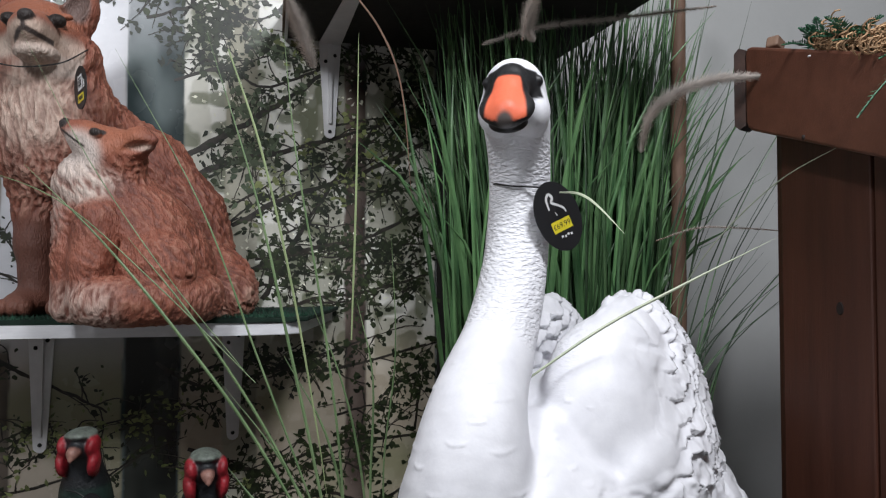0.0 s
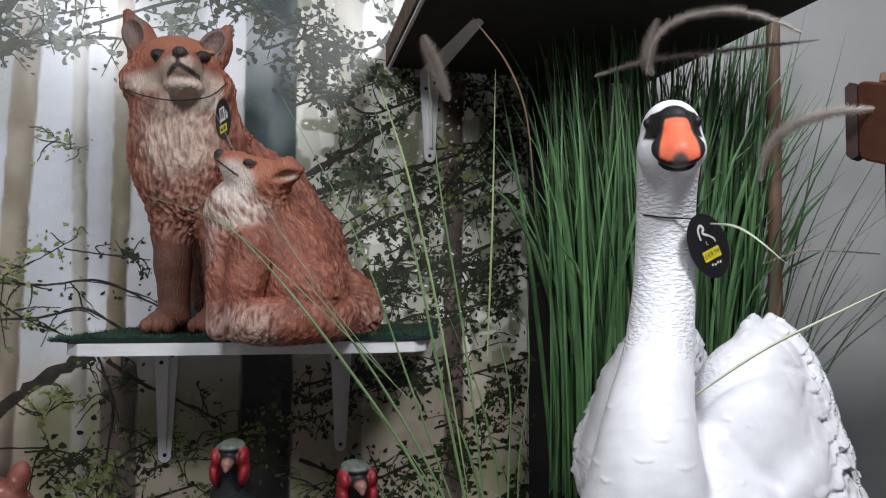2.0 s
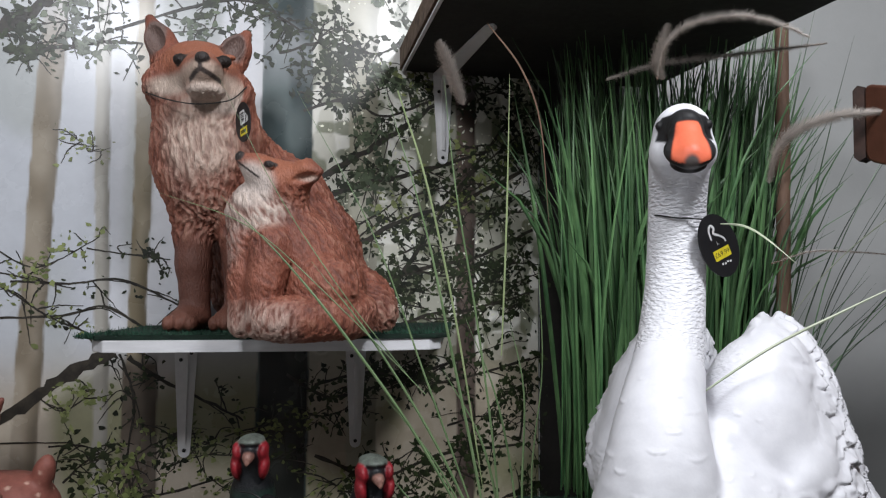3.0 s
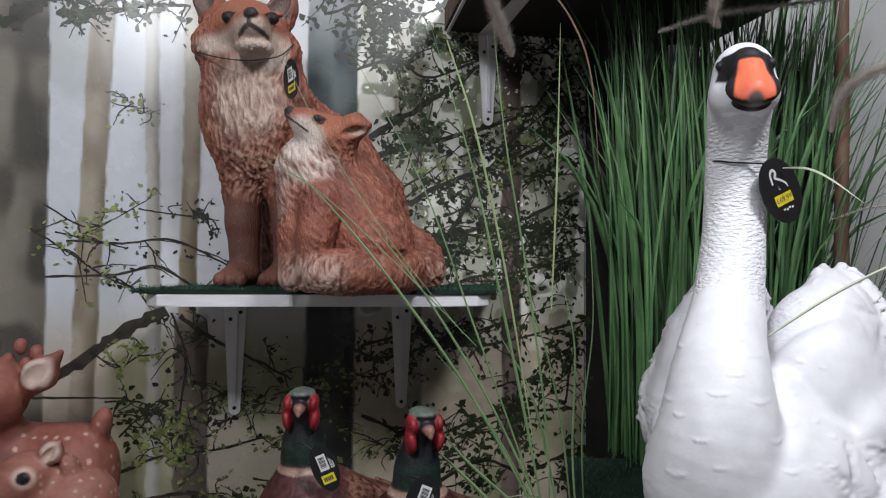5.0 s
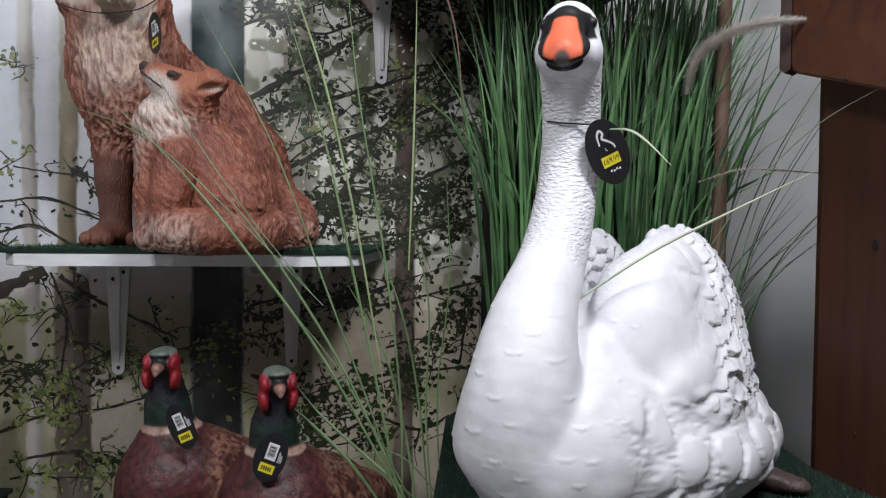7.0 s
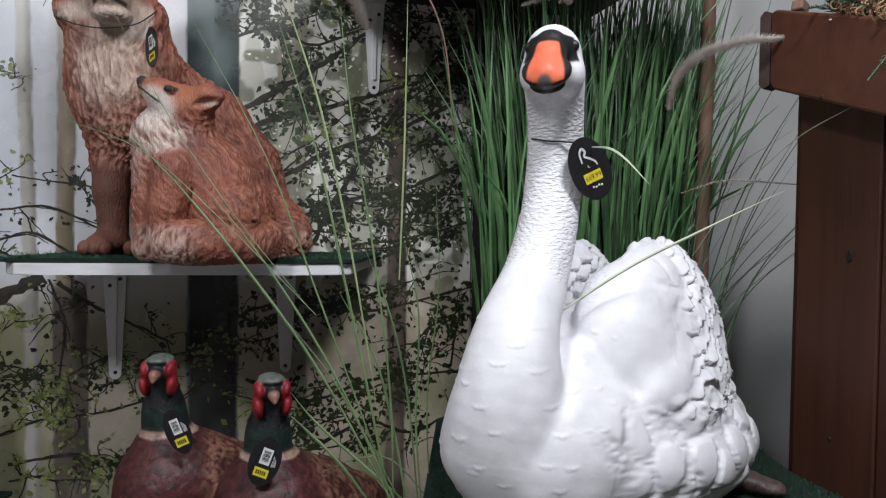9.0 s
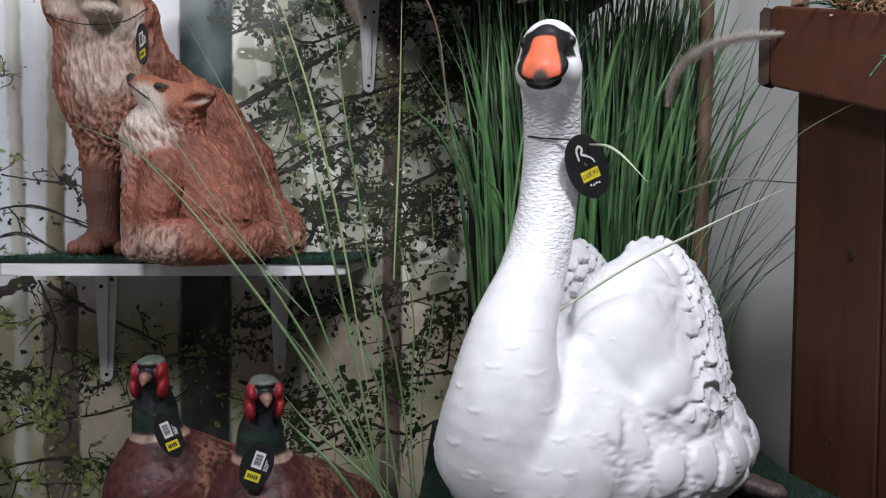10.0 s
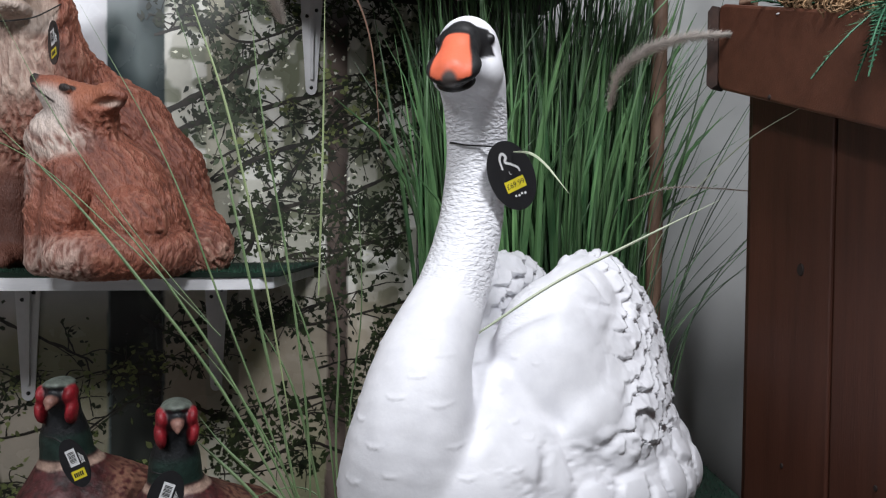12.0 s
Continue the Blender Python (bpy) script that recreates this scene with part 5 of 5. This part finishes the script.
def build_side():
    th = holder("board_side", "brown stained side of upright timber boards under a beam", "partition")
    origin = Vector((0.496, 1.043, 0))
    for k in range(4):
        a, b = 0.161 * k + (0.0018 if k else 0), 0.161 * (k + 1) - 0.0018
        top = [1.500 - BEAM_FALL * s for s in (a, b)]
        bm = upright_bm([(a, 0.0), (b, 0.0), (b, top[1]), (a, top[0])], origin, SIDE_WAY, -SIDE_OUT, 0.024)
        bmesh.ops.bevel(bm, geom=list(bm.edges), offset=0.003, segments=2, profile=0.5, affect="EDGES")
        board = part("board", bm, BROWN_WOOD, th)
        for s, z, r in ((0.107, 1.201, 0.0080), (0.080, 0.930, 0.0035)) if k == 0 else ((0.235, 0.955, 0.0035),) if k == 1 else ():
            kb = bmesh.new()
            bmesh.ops.create_cone(kb, cap_ends=True, segments=14, radius1=r, radius2=r * 0.8, depth=0.002)
            m = Matrix((SIDE_WAY, Vector((0, 0, 1)), SIDE_OUT)).transposed().to_4x4()
            kb.transform(Matrix.Translation(origin + SIDE_WAY * s + SIDE_OUT * 0.0006 + Vector((0, 0, z))) @ m @ Matrix.Diagonal((0.8, 1.15, 1, 1)))
            part("knot", kb, DARK_END, board, "dark wood knot")
    # unseen panel added behind the boards to keep lamp light off the grey wall
    back = upright_bm([(0.0, 0.0), (1.2, 0.0), (1.2, 1.50), (0.0, 1.50)], (0.503, 1.047, 0), (1, 0, 0), (0, 1, 0), 0.02)
    part("light_block_panel", back, BROWN_WOOD, th)
    return th


def build_beam():
    th = holder("timber_beam", "brown stained sloping timber beam with rounded dark end", "beam")
    length = 0.62
    corner = [(0.012, 0.0), (0.004, 0.003), (0.0, 0.012), (0.0, 0.110), (0.004, 0.119), (0.012, 0.122)]
    outline = [(s, z - BEAM_FALL * s) for s, z in corner + [(length, 0.122), (length, 0.0)]]
    bm = upright_bm(outline, (0.440, 1.029, 1.456), SIDE_WAY, -SIDE_OUT, 0.058)
    bmesh.ops.bevel(bm, geom=[e for e in bm.edges if all((v.co - Vector((0.440, 1.029, v.co.z))).dot(SIDE_OUT) > -0.001 for v in e.verts)], offset=0.004, segments=2, profile=0.5, affect="EDGES")
    part("beam_body", bm, BROWN_BEAM, th)
    # the end is cut on the skew and coloured darker than the beam
    skew = (Vector((-0.0115, 0.0135, 0))).normalized()
    cap = upright_bm([(0.0, 0.006), (0.010, 0.001), (0.017, 0.008), (0.017, 0.114), (0.010, 0.121), (0.0, 0.117)], Vector((0.4405, 1.029, 1.456)), skew, Vector((0.75, 0.66, 0)), 0.030)
    part("end_cap", cap, DARK_CAP, th, "dark end of the beam")
    nail = bmesh.new()
    bmesh.ops.create_uvsphere(nail, u_segments=10, v_segments=6, radius=0.0026)
    nail.transform(Matrix.Translation(beam_point(0.125, 0.0, 0.113)) @ Matrix.Diagonal((1, 1, 0.5, 1)))
    part("nail", nail, BRACKET_WHITE, th, "small bright nail head", True)
    kb = bmesh.new()
    bmesh.ops.create_uvsphere(kb, u_segments=10, v_segments=6, radius=0.004)
    kb.transform(Matrix.Translation(beam_point(0.112, -0.002, 0.006)))
    part("knot", kb, DARK_END, th, "dark knot on the lower edge", True)
    return th


build_side()
build_beam()


# ---- greenery on the beam ----
def build_fern(x, y, z, count, size, seed, label, rise=(0.25, 1.0)):
    th = holder("fern_sprig", label, "plant", "greenery on the beam")
    rng = random.Random(seed)
    for i in range(count):
        ang, up = rng.uniform(0, 6.28), rng.uniform(*rise)
        way = Vector((math.cos(ang), math.sin(ang) * 0.6, up)).normalized()
        ln = size * rng.uniform(0.6, 1.2)
        pts = [Vector((x, y, z)) + way * ln * f + Vector((0, 0, -0.35 * ln * f * f)) for f in (0, 0.25, 0.5, 0.75, 1)]
        data = [tube_data(pts, [0.0010] * 5, 4)]
        for j in range(16):
            f = (j + 1) / 17
            p = pts[0].lerp(pts[-1], f) + Vector((0, 0, 0.35 * ln * f * (1 - f)))
            for e in (-1, 1):
                side = way.cross(Vector((0, 0, 1))).normalized() * e
                tip = p + (side + way * 0.7 + Vector((0, 0, rng.uniform(-0.2, 0.4)))).normalized() * ln * 0.30 * (1.05 - f)
                mid = (p + tip) / 2
                w = way * 0.0016
                data.append(([p, mid - w, tip, mid + w], [(0, 1, 2, 3)]))
        mesh_object("frond", *merge(data), FERN, th)
    return th


def build_moss(run0, run1, count, seed):
    th = holder("moss_clump", "curly dried brown moss lying on the beam", "moss")
    rng = random.Random(seed)
    data = []
    for i in range(count):
        c = beam_point(rng.uniform(run0, run1), -0.022 + rng.gauss(0, 0.010), 0.124 + abs(rng.gauss(0, 0.009)) * (0.4 + 1.4 * (i % 7) / 7))
        r, ph = rng.uniform(0.005, 0.012), rng.uniform(0, 6.28)
        ax = Vector((rng.gauss(0, 1), rng.gauss(0, 1), rng.gauss(0, 1))).normalized()
        m = Matrix.Rotation(ph, 3, ax)
        pts = [c + m @ Vector((r * math.cos(a), r * math.sin(a), r * 0.2 * a)) for a in np.linspace(0, 4.6, 8)]
        data.append(tube_data(pts, [0.0011] * 8, 4))
    tagged(mesh_object("moss_fibre", *merge(data), MOSS, th), kind="stuff")
    return th


def on_beam(run, back=0.03, up=0.0):
    return beam_point(run, -back, 0.122 + up)


build_fern(*on_beam(0.105, 0.035), 14, 0.060, 5, "green artificial fern sprig on the beam")
build_fern(*on_beam(0.150, 0.045, 0.004), 18, 0.075, 6, "green artificial fern sprig on the beam")
build_fern(*on_beam(0.190, 0.050, 0.006), 16, 0.075, 9, "green artificial fern sprig on the beam")
build_fern(*on_beam(0.300, -0.006, 0.012), 16, 0.080, 8, "green artificial fern hanging over the beam", (-1.6, 0.2))
build_moss(0.125, 0.36, 650, 7)
cb = box_bm((-0.011, -0.009, 0.0), (0.011, 0.009, 0.017), 0.003)
cb.transform(Matrix.Translation(on_beam(0.038, 0.020, -0.002)) @ pose(0, 0, 0, 0, 18, 38))
tagged(part("bark_chip", cb, STALK, None), "small brown bark block on the beam", "bark")


# ---- plinths ----
def build_plinth(name, lo, hi, label, seed, fibres, widen=0.0):
    """A box with turf on top; widen: how far the near end of its right side runs out."""
    th = holder(name, label, "plinth")

    def plan(grow):
        return [(lo[0] - grow, lo[1] - grow), (hi[0] + widen + grow * (not widen), lo[1] - grow), (hi[0] + grow * (not widen), 1.04 if widen else hi[1] + grow), (hi[0] + grow * (not widen), hi[1] + grow), (lo[0] - grow, hi[1] + grow)]

    def place(r):
        y = r.uniform(lo[1], hi[1])
        return (r.uniform(lo[0], hi[0] + widen * max(0.0, (1.04 - y) / (1.04 - lo[1]))), y, hi[2] - 0.006)

    outline = plan(0.0) if widen else plan(0.0)[:2] + plan(0.0)[3:]
    wider = plan(0.006) if widen else plan(0.006)[:2] + plan(0.006)[3:]
    part("box", slab_bm(outline, lo[2], hi[2] - 0.012, 0.003), DARK_BOARD, th)
    mat = part("turf_mat", slab_bm(wider, hi[2] - 0.0118, hi[2] - 0.003, 0.003), TURF_BASE, th, "green artificial turf mat")
    tagged(mesh_object("turf_pile", *turf_fibres(fibres, place, 0.011, seed, 0.0018), TURF_BLADE, mat), kind="stuff")
    return th


build_plinth("swan_plinth", (-0.075, 0.62, 0.0), (0.490, 1.30, 0.858), "tall display plinth topped with green turf", 12, 24000, 0.108)
build_plinth("bird_plinth", (-0.66, 0.84, 0.0), (-0.12, 1.24, 0.668), "lower display plinth under the pheasants", 13, 4000)
build_plinth("deer_plinth", (-1.32, 0.86, 0.0), (-0.84, 1.13, 0.757), "display plinth under the fawns", 14, 4000)
fb = Solid((0.30, 0.84, 0.85), (0.50, 1.04, 0.93), 0.003)
fb.ell((0.370, 0.955, 0.874), (0.055, 0.024, 0.018), (0, 8, -30), 0.01)
fb.ell((0.412, 0.930, 0.868), (0.026, 0.020, 0.013), (0, 0, -30), 0.01)
sculpture("stone", [(fb, lambda p, n: np.tile(np.array((0.10, 0.07, 0.065)), (len(p), 1)), lambda p, n: (value_noise(p * 90, 3) - 0.5) * 0.004, None)], BIRD_PAINT, "dark brown stone lying on the turf beside the swan", "stone")


# ---- grasses ----
def blade_run(base, tip, bow, steps=7):
    base, tip, bow = Vector(base), Vector(tip), Vector(bow)
    return [base.lerp(tip, f) + bow * (4 * f * (1 - f)) + Vector((0, 0, 0)) for f in np.linspace(0, 1, steps)]


def build_grass_clump():
    th = holder("grass_plant", "dense tall clump of green artificial grass", "grass plant")
    rng = random.Random(31)
    fine, wide = [], []
    for i in range(900):
        f = rng.random() ** 0.68
        base = Vector((0.018 + 0.37 * f + rng.gauss(0, 0.01), 1.30 + 0.10 * f + rng.uniform(-0.09, 0.07), 0.86))
        lean = (f - 0.40) * 0.12 + rng.gauss(0, 0.040)
        h = rng.uniform(0.55, 0.98)
        tip = base + Vector((lean, rng.gauss(-0.03, 0.05), h))
        bow = Vector((-lean * rng.uniform(0.0, 0.5), rng.gauss(0, 0.02), 0.02))
        droop = rng.random()
        run = blade_run(base, tip, bow)
        if droop > 0.55:
            e = rng.choice((-1, 1)) * rng.uniform(0.02, 0.12)
            run = [p + Vector((e * (k / 6) ** 3, 0, -abs(e) * 0.8 * (k / 6) ** 4)) for k, p in enumerate(run)]
        data = ribbon_data(run, rng.uniform(0.0035, 0.0080) if i % 5 else rng.uniform(0.009, 0.015), Vector((rng.gauss(0, 0.5), -1, 0.1)))
        (wide if i % 5 == 0 else fine).append(data)
    tagged(mesh_object("fine_grass", *merge(fine), GRASS, th), kind="stuff")
    for data in wide:
        mesh_object("blade", *data, GRASS, th)
    return th


build_grass_clump()


def build_stalk(x, y, z0, z1, r, lean):
    th = holder("cane", "thick brown dried cane standing among the grass", "cane")
    pts = [(x + lean * f, y, z0 + (z1 - z0) * f) for f in np.linspace(0, 1, 10)]
    mesh_object("stem", *tube_data(pts, [r * (1.12 if k % 3 == 0 else 1) for k in range(10)], 10), STALK, th, smooth=True)
    return th


build_stalk(0.424, 1.29, 0.85, 1.85, 0.013, 0.008)


TUFT_LABEL = "sparse tuft of long green artificial grass blades"


def single_blade(tuft, points, width, material, name="blade", label=TUFT_LABEL, steps=6, facing=(0.1, -1, 0.15)):
    run = [Vector(p) for p in spline(points, steps)]
    return mesh_object(name, *ribbon_data(run, width, Vector(facing)), material, tuft, label if label != TUFT_LABEL else "")


LOOSE = (
    (((-0.123, 0.930, 0.823), (-0.240, 0.920, 1.033), (-0.342, 0.900, 1.182), (-0.428, 0.890, 1.289), (-0.520, 0.880, 1.383)), 0.0050),
    (((-0.119, 0.930, 0.823), (-0.215, 0.920, 1.025), (-0.309, 0.900, 1.182), (-0.395, 0.890, 1.293)), 0.0045),
    (((-0.132, 0.940, 0.819), (-0.166, 0.930, 0.999), (-0.199, 0.920, 1.158), (-0.239, 0.910, 1.344), (-0.302, 0.900, 1.557)), 0.0050),
    (((-0.130, 0.960, 0.811), (-0.136, 0.960, 0.984), (-0.163, 0.960, 1.198), (-0.197, 0.950, 1.407), (-0.215, 0.950, 1.573)), 0.0040),
    (((-0.125, 0.950, 0.815), (-0.193, 0.940, 1.004), (-0.242, 0.930, 1.140), (-0.315, 0.920, 1.337), (-0.423, 0.910, 1.537)), 0.0035),
    (((-0.110, 0.970, 0.807), (-0.128, 0.970, 0.912), (-0.158, 0.960, 1.035), (-0.214, 0.960, 1.137)), 0.0050),
    (((-0.088, 0.970, 0.808), (-0.098, 0.970, 0.947), (-0.095, 0.970, 1.103), (-0.118, 0.970, 1.215)), 0.0040),
    (((-0.115, 0.980, 0.803), (-0.182, 0.980, 0.925), (-0.235, 0.980, 1.012), (-0.306, 0.980, 1.099)), 0.0035),
    (((-0.102, 0.990, 0.799), (-0.174, 0.990, 0.860), (-0.254, 0.990, 0.930), (-0.299, 0.990, 0.982)), 0.0060),
    (((-0.093, 0.980, 0.804), (-0.112, 0.980, 0.979), (-0.138, 0.970, 1.103), (-0.182, 0.970, 1.214)), 0.0040),
    (((-0.164, 0.990, 0.798), (-0.218, 0.990, 0.868), (-0.272, 0.990, 0.920), (-0.303, 0.990, 0.947)), 0.0065),
    (((-0.076, 0.990, 0.800), (-0.082, 0.990, 0.978), (-0.066, 0.990, 1.136), (-0.072, 0.990, 1.302)), 0.0030),
    (((-0.236, 0.900, 1.110), (-0.363, 0.890, 1.238), (-0.480, 0.880, 1.340), (-0.611, 0.870, 1.389)), 0.0020),
    (((-0.254, 0.910, 1.125), (-0.350, 0.900, 1.246), (-0.444, 0.890, 1.389), (-0.527, 0.880, 1.551)), 0.0018),
    (((-0.067, 1.000, 0.796), (-0.131, 1.000, 0.867), (-0.184, 1.000, 0.874), (-0.256, 1.000, 0.846)), 0.0030),
)
TUFT = holder("grass_tuft", TUFT_LABEL + " before the shelf", "grass plant")
SIDE_TUFT = holder("grass_tuft", TUFT_LABEL + " beside the grey wall", "grass plant")
for pts, w in LOOSE:
    single_blade(TUFT, pts, w * 0.8, GRASS_LOOSE)
single_blade(TUFT, ((-0.127, 0.990, 1.155), (-0.120, 0.980, 1.358), (-0.116, 0.970, 1.578)), 0.0030, GRASS_DRY, label="straight pale dry grass stem")
single_blade(TUFT, ((-0.280, 0.920, 1.540), (-0.239, 0.930, 1.411), (-0.198, 0.940, 1.224), (-0.165, 0.950, 1.029), (-0.153, 0.950, 0.950)), 0.0032, GRASS_DRY, label="pale arching grass blade before the shelf")
single_blade(TUFT, ((-0.148, 1.030, 1.678), (-0.093, 1.040, 1.607), (-0.061, 1.050, 1.518), (-0.046, 1.060, 1.346)), 0.0030, STALK, label="brown arching grass stem")
single_blade(SIDE_TUFT, ((0.087, 0.742, 1.138), (0.166, 0.735, 1.193), (0.240, 0.720, 1.235), (0.330, 0.705, 1.283)), 0.0034, GRASS_PALE, label="long pale blade leaning across the swan")
single_blade(SIDE_TUFT, ((0.130, 0.790, 1.338), (0.146, 0.760, 1.333), (0.160, 0.735, 1.318), (0.178, 0.697, 1.287)), 0.0032, GRASS_PALE, label="short pale blade curling from the swan's tag")
single_blade(SIDE_TUFT, ((0.376, 1.180, 1.190), (0.415, 1.090, 1.292), (0.462, 0.985, 1.372), (0.492, 0.860, 1.408)), 0.0020, GRASS_PALE, label="thin pale blade crossing the boards")
RT = random.Random(77)
for i in range(24):
    b = Vector((0.40 + RT.uniform(-0.03, 0.03), 1.24 + RT.uniform(-0.05, 0.05), 0.9))
    z = RT.uniform(1.18, 1.62)
    tip = Vector((0.44 + RT.uniform(0.0, 0.20), 1.20 + RT.uniform(-0.04, 0.06), z))
    mid = b.lerp(tip, 0.5) + Vector((-0.035, 0, 0.03))
    single_blade(SIDE_TUFT, (tuple(b), tuple(mid), tuple(tip)), RT.uniform(0.0014, 0.0028), GRASS_DARK if i % 3 else GRASS)


def build_plume(points, r, hairs, seed):
    """A foxtail head: thin stem with a coat of fine hairs."""
    th = holder("grass_plume", "fuzzy grey foxtail grass plume", "grass plume", "plumes")
    run = [Vector(p) for p in spline(points, 8)]
    mesh_object("stem", *tube_data(run, [0.0010] * len(run), 5), STALK, th)
    rng = random.Random(seed)
    data = []
    for i in range(hairs):
        f = rng.random() * (len(run) - 1.001)
        k = int(f)
        p = run[k].lerp(run[k + 1], f - k)
        axis = (run[k + 1] - run[k]).normalized()
        w = Vector((rng.gauss(0, 1), rng.gauss(0, 1), rng.gauss(0, 1)))
        w = (w - axis * w.dot(axis)).normalized()
        env = math.sin(math.pi * min(1, max(0.05, 0.08 + 0.9 * f / (len(run) - 1)))) ** 0.5
        tip = p + (w + axis * rng.uniform(0.3, 0.9)).normalized() * r * env * rng.uniform(0.6, 1.2)
        side = w.cross(axis) * 0.0005
        data.append(([p - side, p + side, tip], [(0, 1, 2)]))
    tagged(mesh_object("hairs", *merge(data), PLUME, th), kind="stuff")
    return th


build_plume(((0.112, 1.000, 1.577), (0.125, 1.000, 1.630), (0.164, 1.000, 1.664), (0.233, 1.000, 1.676), (0.293, 1.000, 1.665), (0.344, 1.000, 1.642)), 0.014, 2600, 1)
build_plume(((0.279, 1.000, 1.417), (0.292, 1.000, 1.469), (0.330, 1.000, 1.503), (0.389, 1.000, 1.522), (0.452, 1.000, 1.527)), 0.017, 5200, 2)
build_plume(((-0.185, 1.020, 1.543), (-0.197, 1.020, 1.575), (-0.210, 1.020, 1.611), (-0.224, 1.020, 1.645)), 0.021, 4000, 3)
build_plume(((0.136, 1.050, 1.591), (0.127, 1.050, 1.612), (0.132, 1.050, 1.642), (0.144, 1.050, 1.681)), 0.019, 3500, 4)
build_plume(((0.063, 1.150, 1.620), (0.162, 1.150, 1.649), (0.289, 1.150, 1.664), (0.446, 1.150, 1.683)), 0.013, 3500, 5)
build_plume(((0.344, 1.150, 1.299), (0.411, 1.150, 1.320), (0.479, 1.150, 1.320), (0.541, 1.150, 1.316)), 0.006, 900, 6)


# ---- hang tags ----
def bar_bm(x0, x1, z0, z1, y):
    return box_bm((x0, y - 0.0002, z0), (x1, y, z1))


def build_tag(centre, roll, yaw, w, h, kind_, cord):
    th = holder("hang_tag", "black oval card hang tag with a yellow price sticker", "price tag", "hang tags")
    bm = bmesh.new()
    ring = [(w / 2 * math.cos(a), h / 2 * math.sin(a)) for a in np.linspace(0, 2 * math.pi, 40, endpoint=False)]
    fr = [bm.verts.new((x, -0.0006, z)) for x, z in ring]
    bk = [bm.verts.new((x, 0.0006, z)) for x, z in ring]
    bm.faces.new(fr), bm.faces.new(bk[::-1])
    for i in range(40):
        bm.faces.new((fr[i], bk[i], bk[(i + 1) % 40], fr[(i + 1) % 40]))
    part("card", bm, TAG_BLACK, th)
    if kind_ == "price":
        st = part("price_sticker", bar_bm(-0.0125, 0.0125, -0.017, -0.004, -0.0007), STICKER_YELLOW, th, "yellow price sticker")
        letters("price_print", "\u00a369.99", 0.0085, INK, st, 0, -0.0105, -0.0010)
        letters("size_letter", "L", 0.0065, INK_WHITE, th, -0.001, 0.0035, -0.0009)
        swan_mark = [(-0.008, 0.010), (-0.007, 0.022), (-0.002, 0.027), (0.001, 0.022), (-0.002, 0.017), (0.004, 0.012), (0.010, 0.006), (0.011, 0.001)]
        mark = [Vector((x, -0.0009, z)) for x, z in swan_mark]
        part_mark = mesh_object("mark", *ribbon_data([Vector(p) for p in spline(mark, 3)], 0.0032, Vector((0, -1, 0)), 0.0, 0.5), INK_WHITE, th, "white curved mark")
        for i in range(4):
            part("print_bar", bar_bm(-0.006 + i * 0.004, -0.0035 + i * 0.004, -0.024 - 0.001 * (i % 2), -0.0215 - 0.001 * (i % 2), -0.0009), INK_WHITE, th)
    else:
        st = part("barcode_sticker", bar_bm(-0.0075, 0.0075, -0.004, 0.020, -0.0007), STICKER_WHITE, th, "white barcode sticker")
        for i in range(9):
            part("print_bar", bar_bm(-0.0050, 0.0050, 0.0005 + i * 0.0018, 0.0005 + i * 0.0018 + (0.0011 if i % 3 else 0.0006), -0.0010), INK, st)
        ys = part("price_sticker", bar_bm(-0.0105, 0.0105, -0.023, -0.010, -0.0007), STICKER_YELLOW, th, "yellow price sticker")
        for i in range(5):
            part("print_bar", bar_bm(-0.0075 + i * 0.0031, -0.0055 + i * 0.0031, -0.0195, -0.0135, -0.0010), INK, ys)
        for i in range(4):
            part("print_bar", bar_bm(0.0105 + 0.0016 * i, 0.0112 + 0.0016 * i, -0.004, 0.012 - 0.002 * i, -0.0009), INK_WHITE, th)
    th.matrix_world = Matrix.Translation(centre) @ pose(0, 0, 0, 0, 0, yaw) @ pose(0, 0, 0, 0, roll, 0)
    run = spline(cord, 8)
    cd = mesh_object("cord", *tube_data(run, [0.0011] * len(run), 5), CORD, None)
    cd.parent = th
    cd.matrix_parent_inverse = th.matrix_world.inverted()
    return th


build_tag((0.1285, 0.793, 1.3115), -25, 20, 0.056, 0.081, "price", ((0.0560, 0.836, 1.352), (0.0610, 0.812, 1.350), (0.076, 0.7985, 1.346), (0.094, 0.7965, 1.345), (0.116, 0.7905, 1.343)))
build_tag((-0.461, 0.962, 0.920), -25, -6, 0.041, 0.071, "code", ((-0.520, 0.992, 0.948), (-0.498, 0.976, 0.950), (-0.483, 0.972, 0.944)))
build_tag((-0.309, 0.900, 0.898), 20, 4, 0.045, 0.073, "code", ((-0.345, 0.935, 0.922), (-0.328, 0.912, 0.926), (-0.300, 0.902, 0.926)))
build_tag((-0.552, 1.076, 1.530), -12, -42, 0.046, 0.069, "code", ((-0.738, 1.112, 1.592), (-0.678, 1.060, 1.565), (-0.621, 1.034, 1.550), (-0.579, 1.034, 1.552), (-0.560, 1.050, 1.563), (-0.555, 1.102, 1.596)))
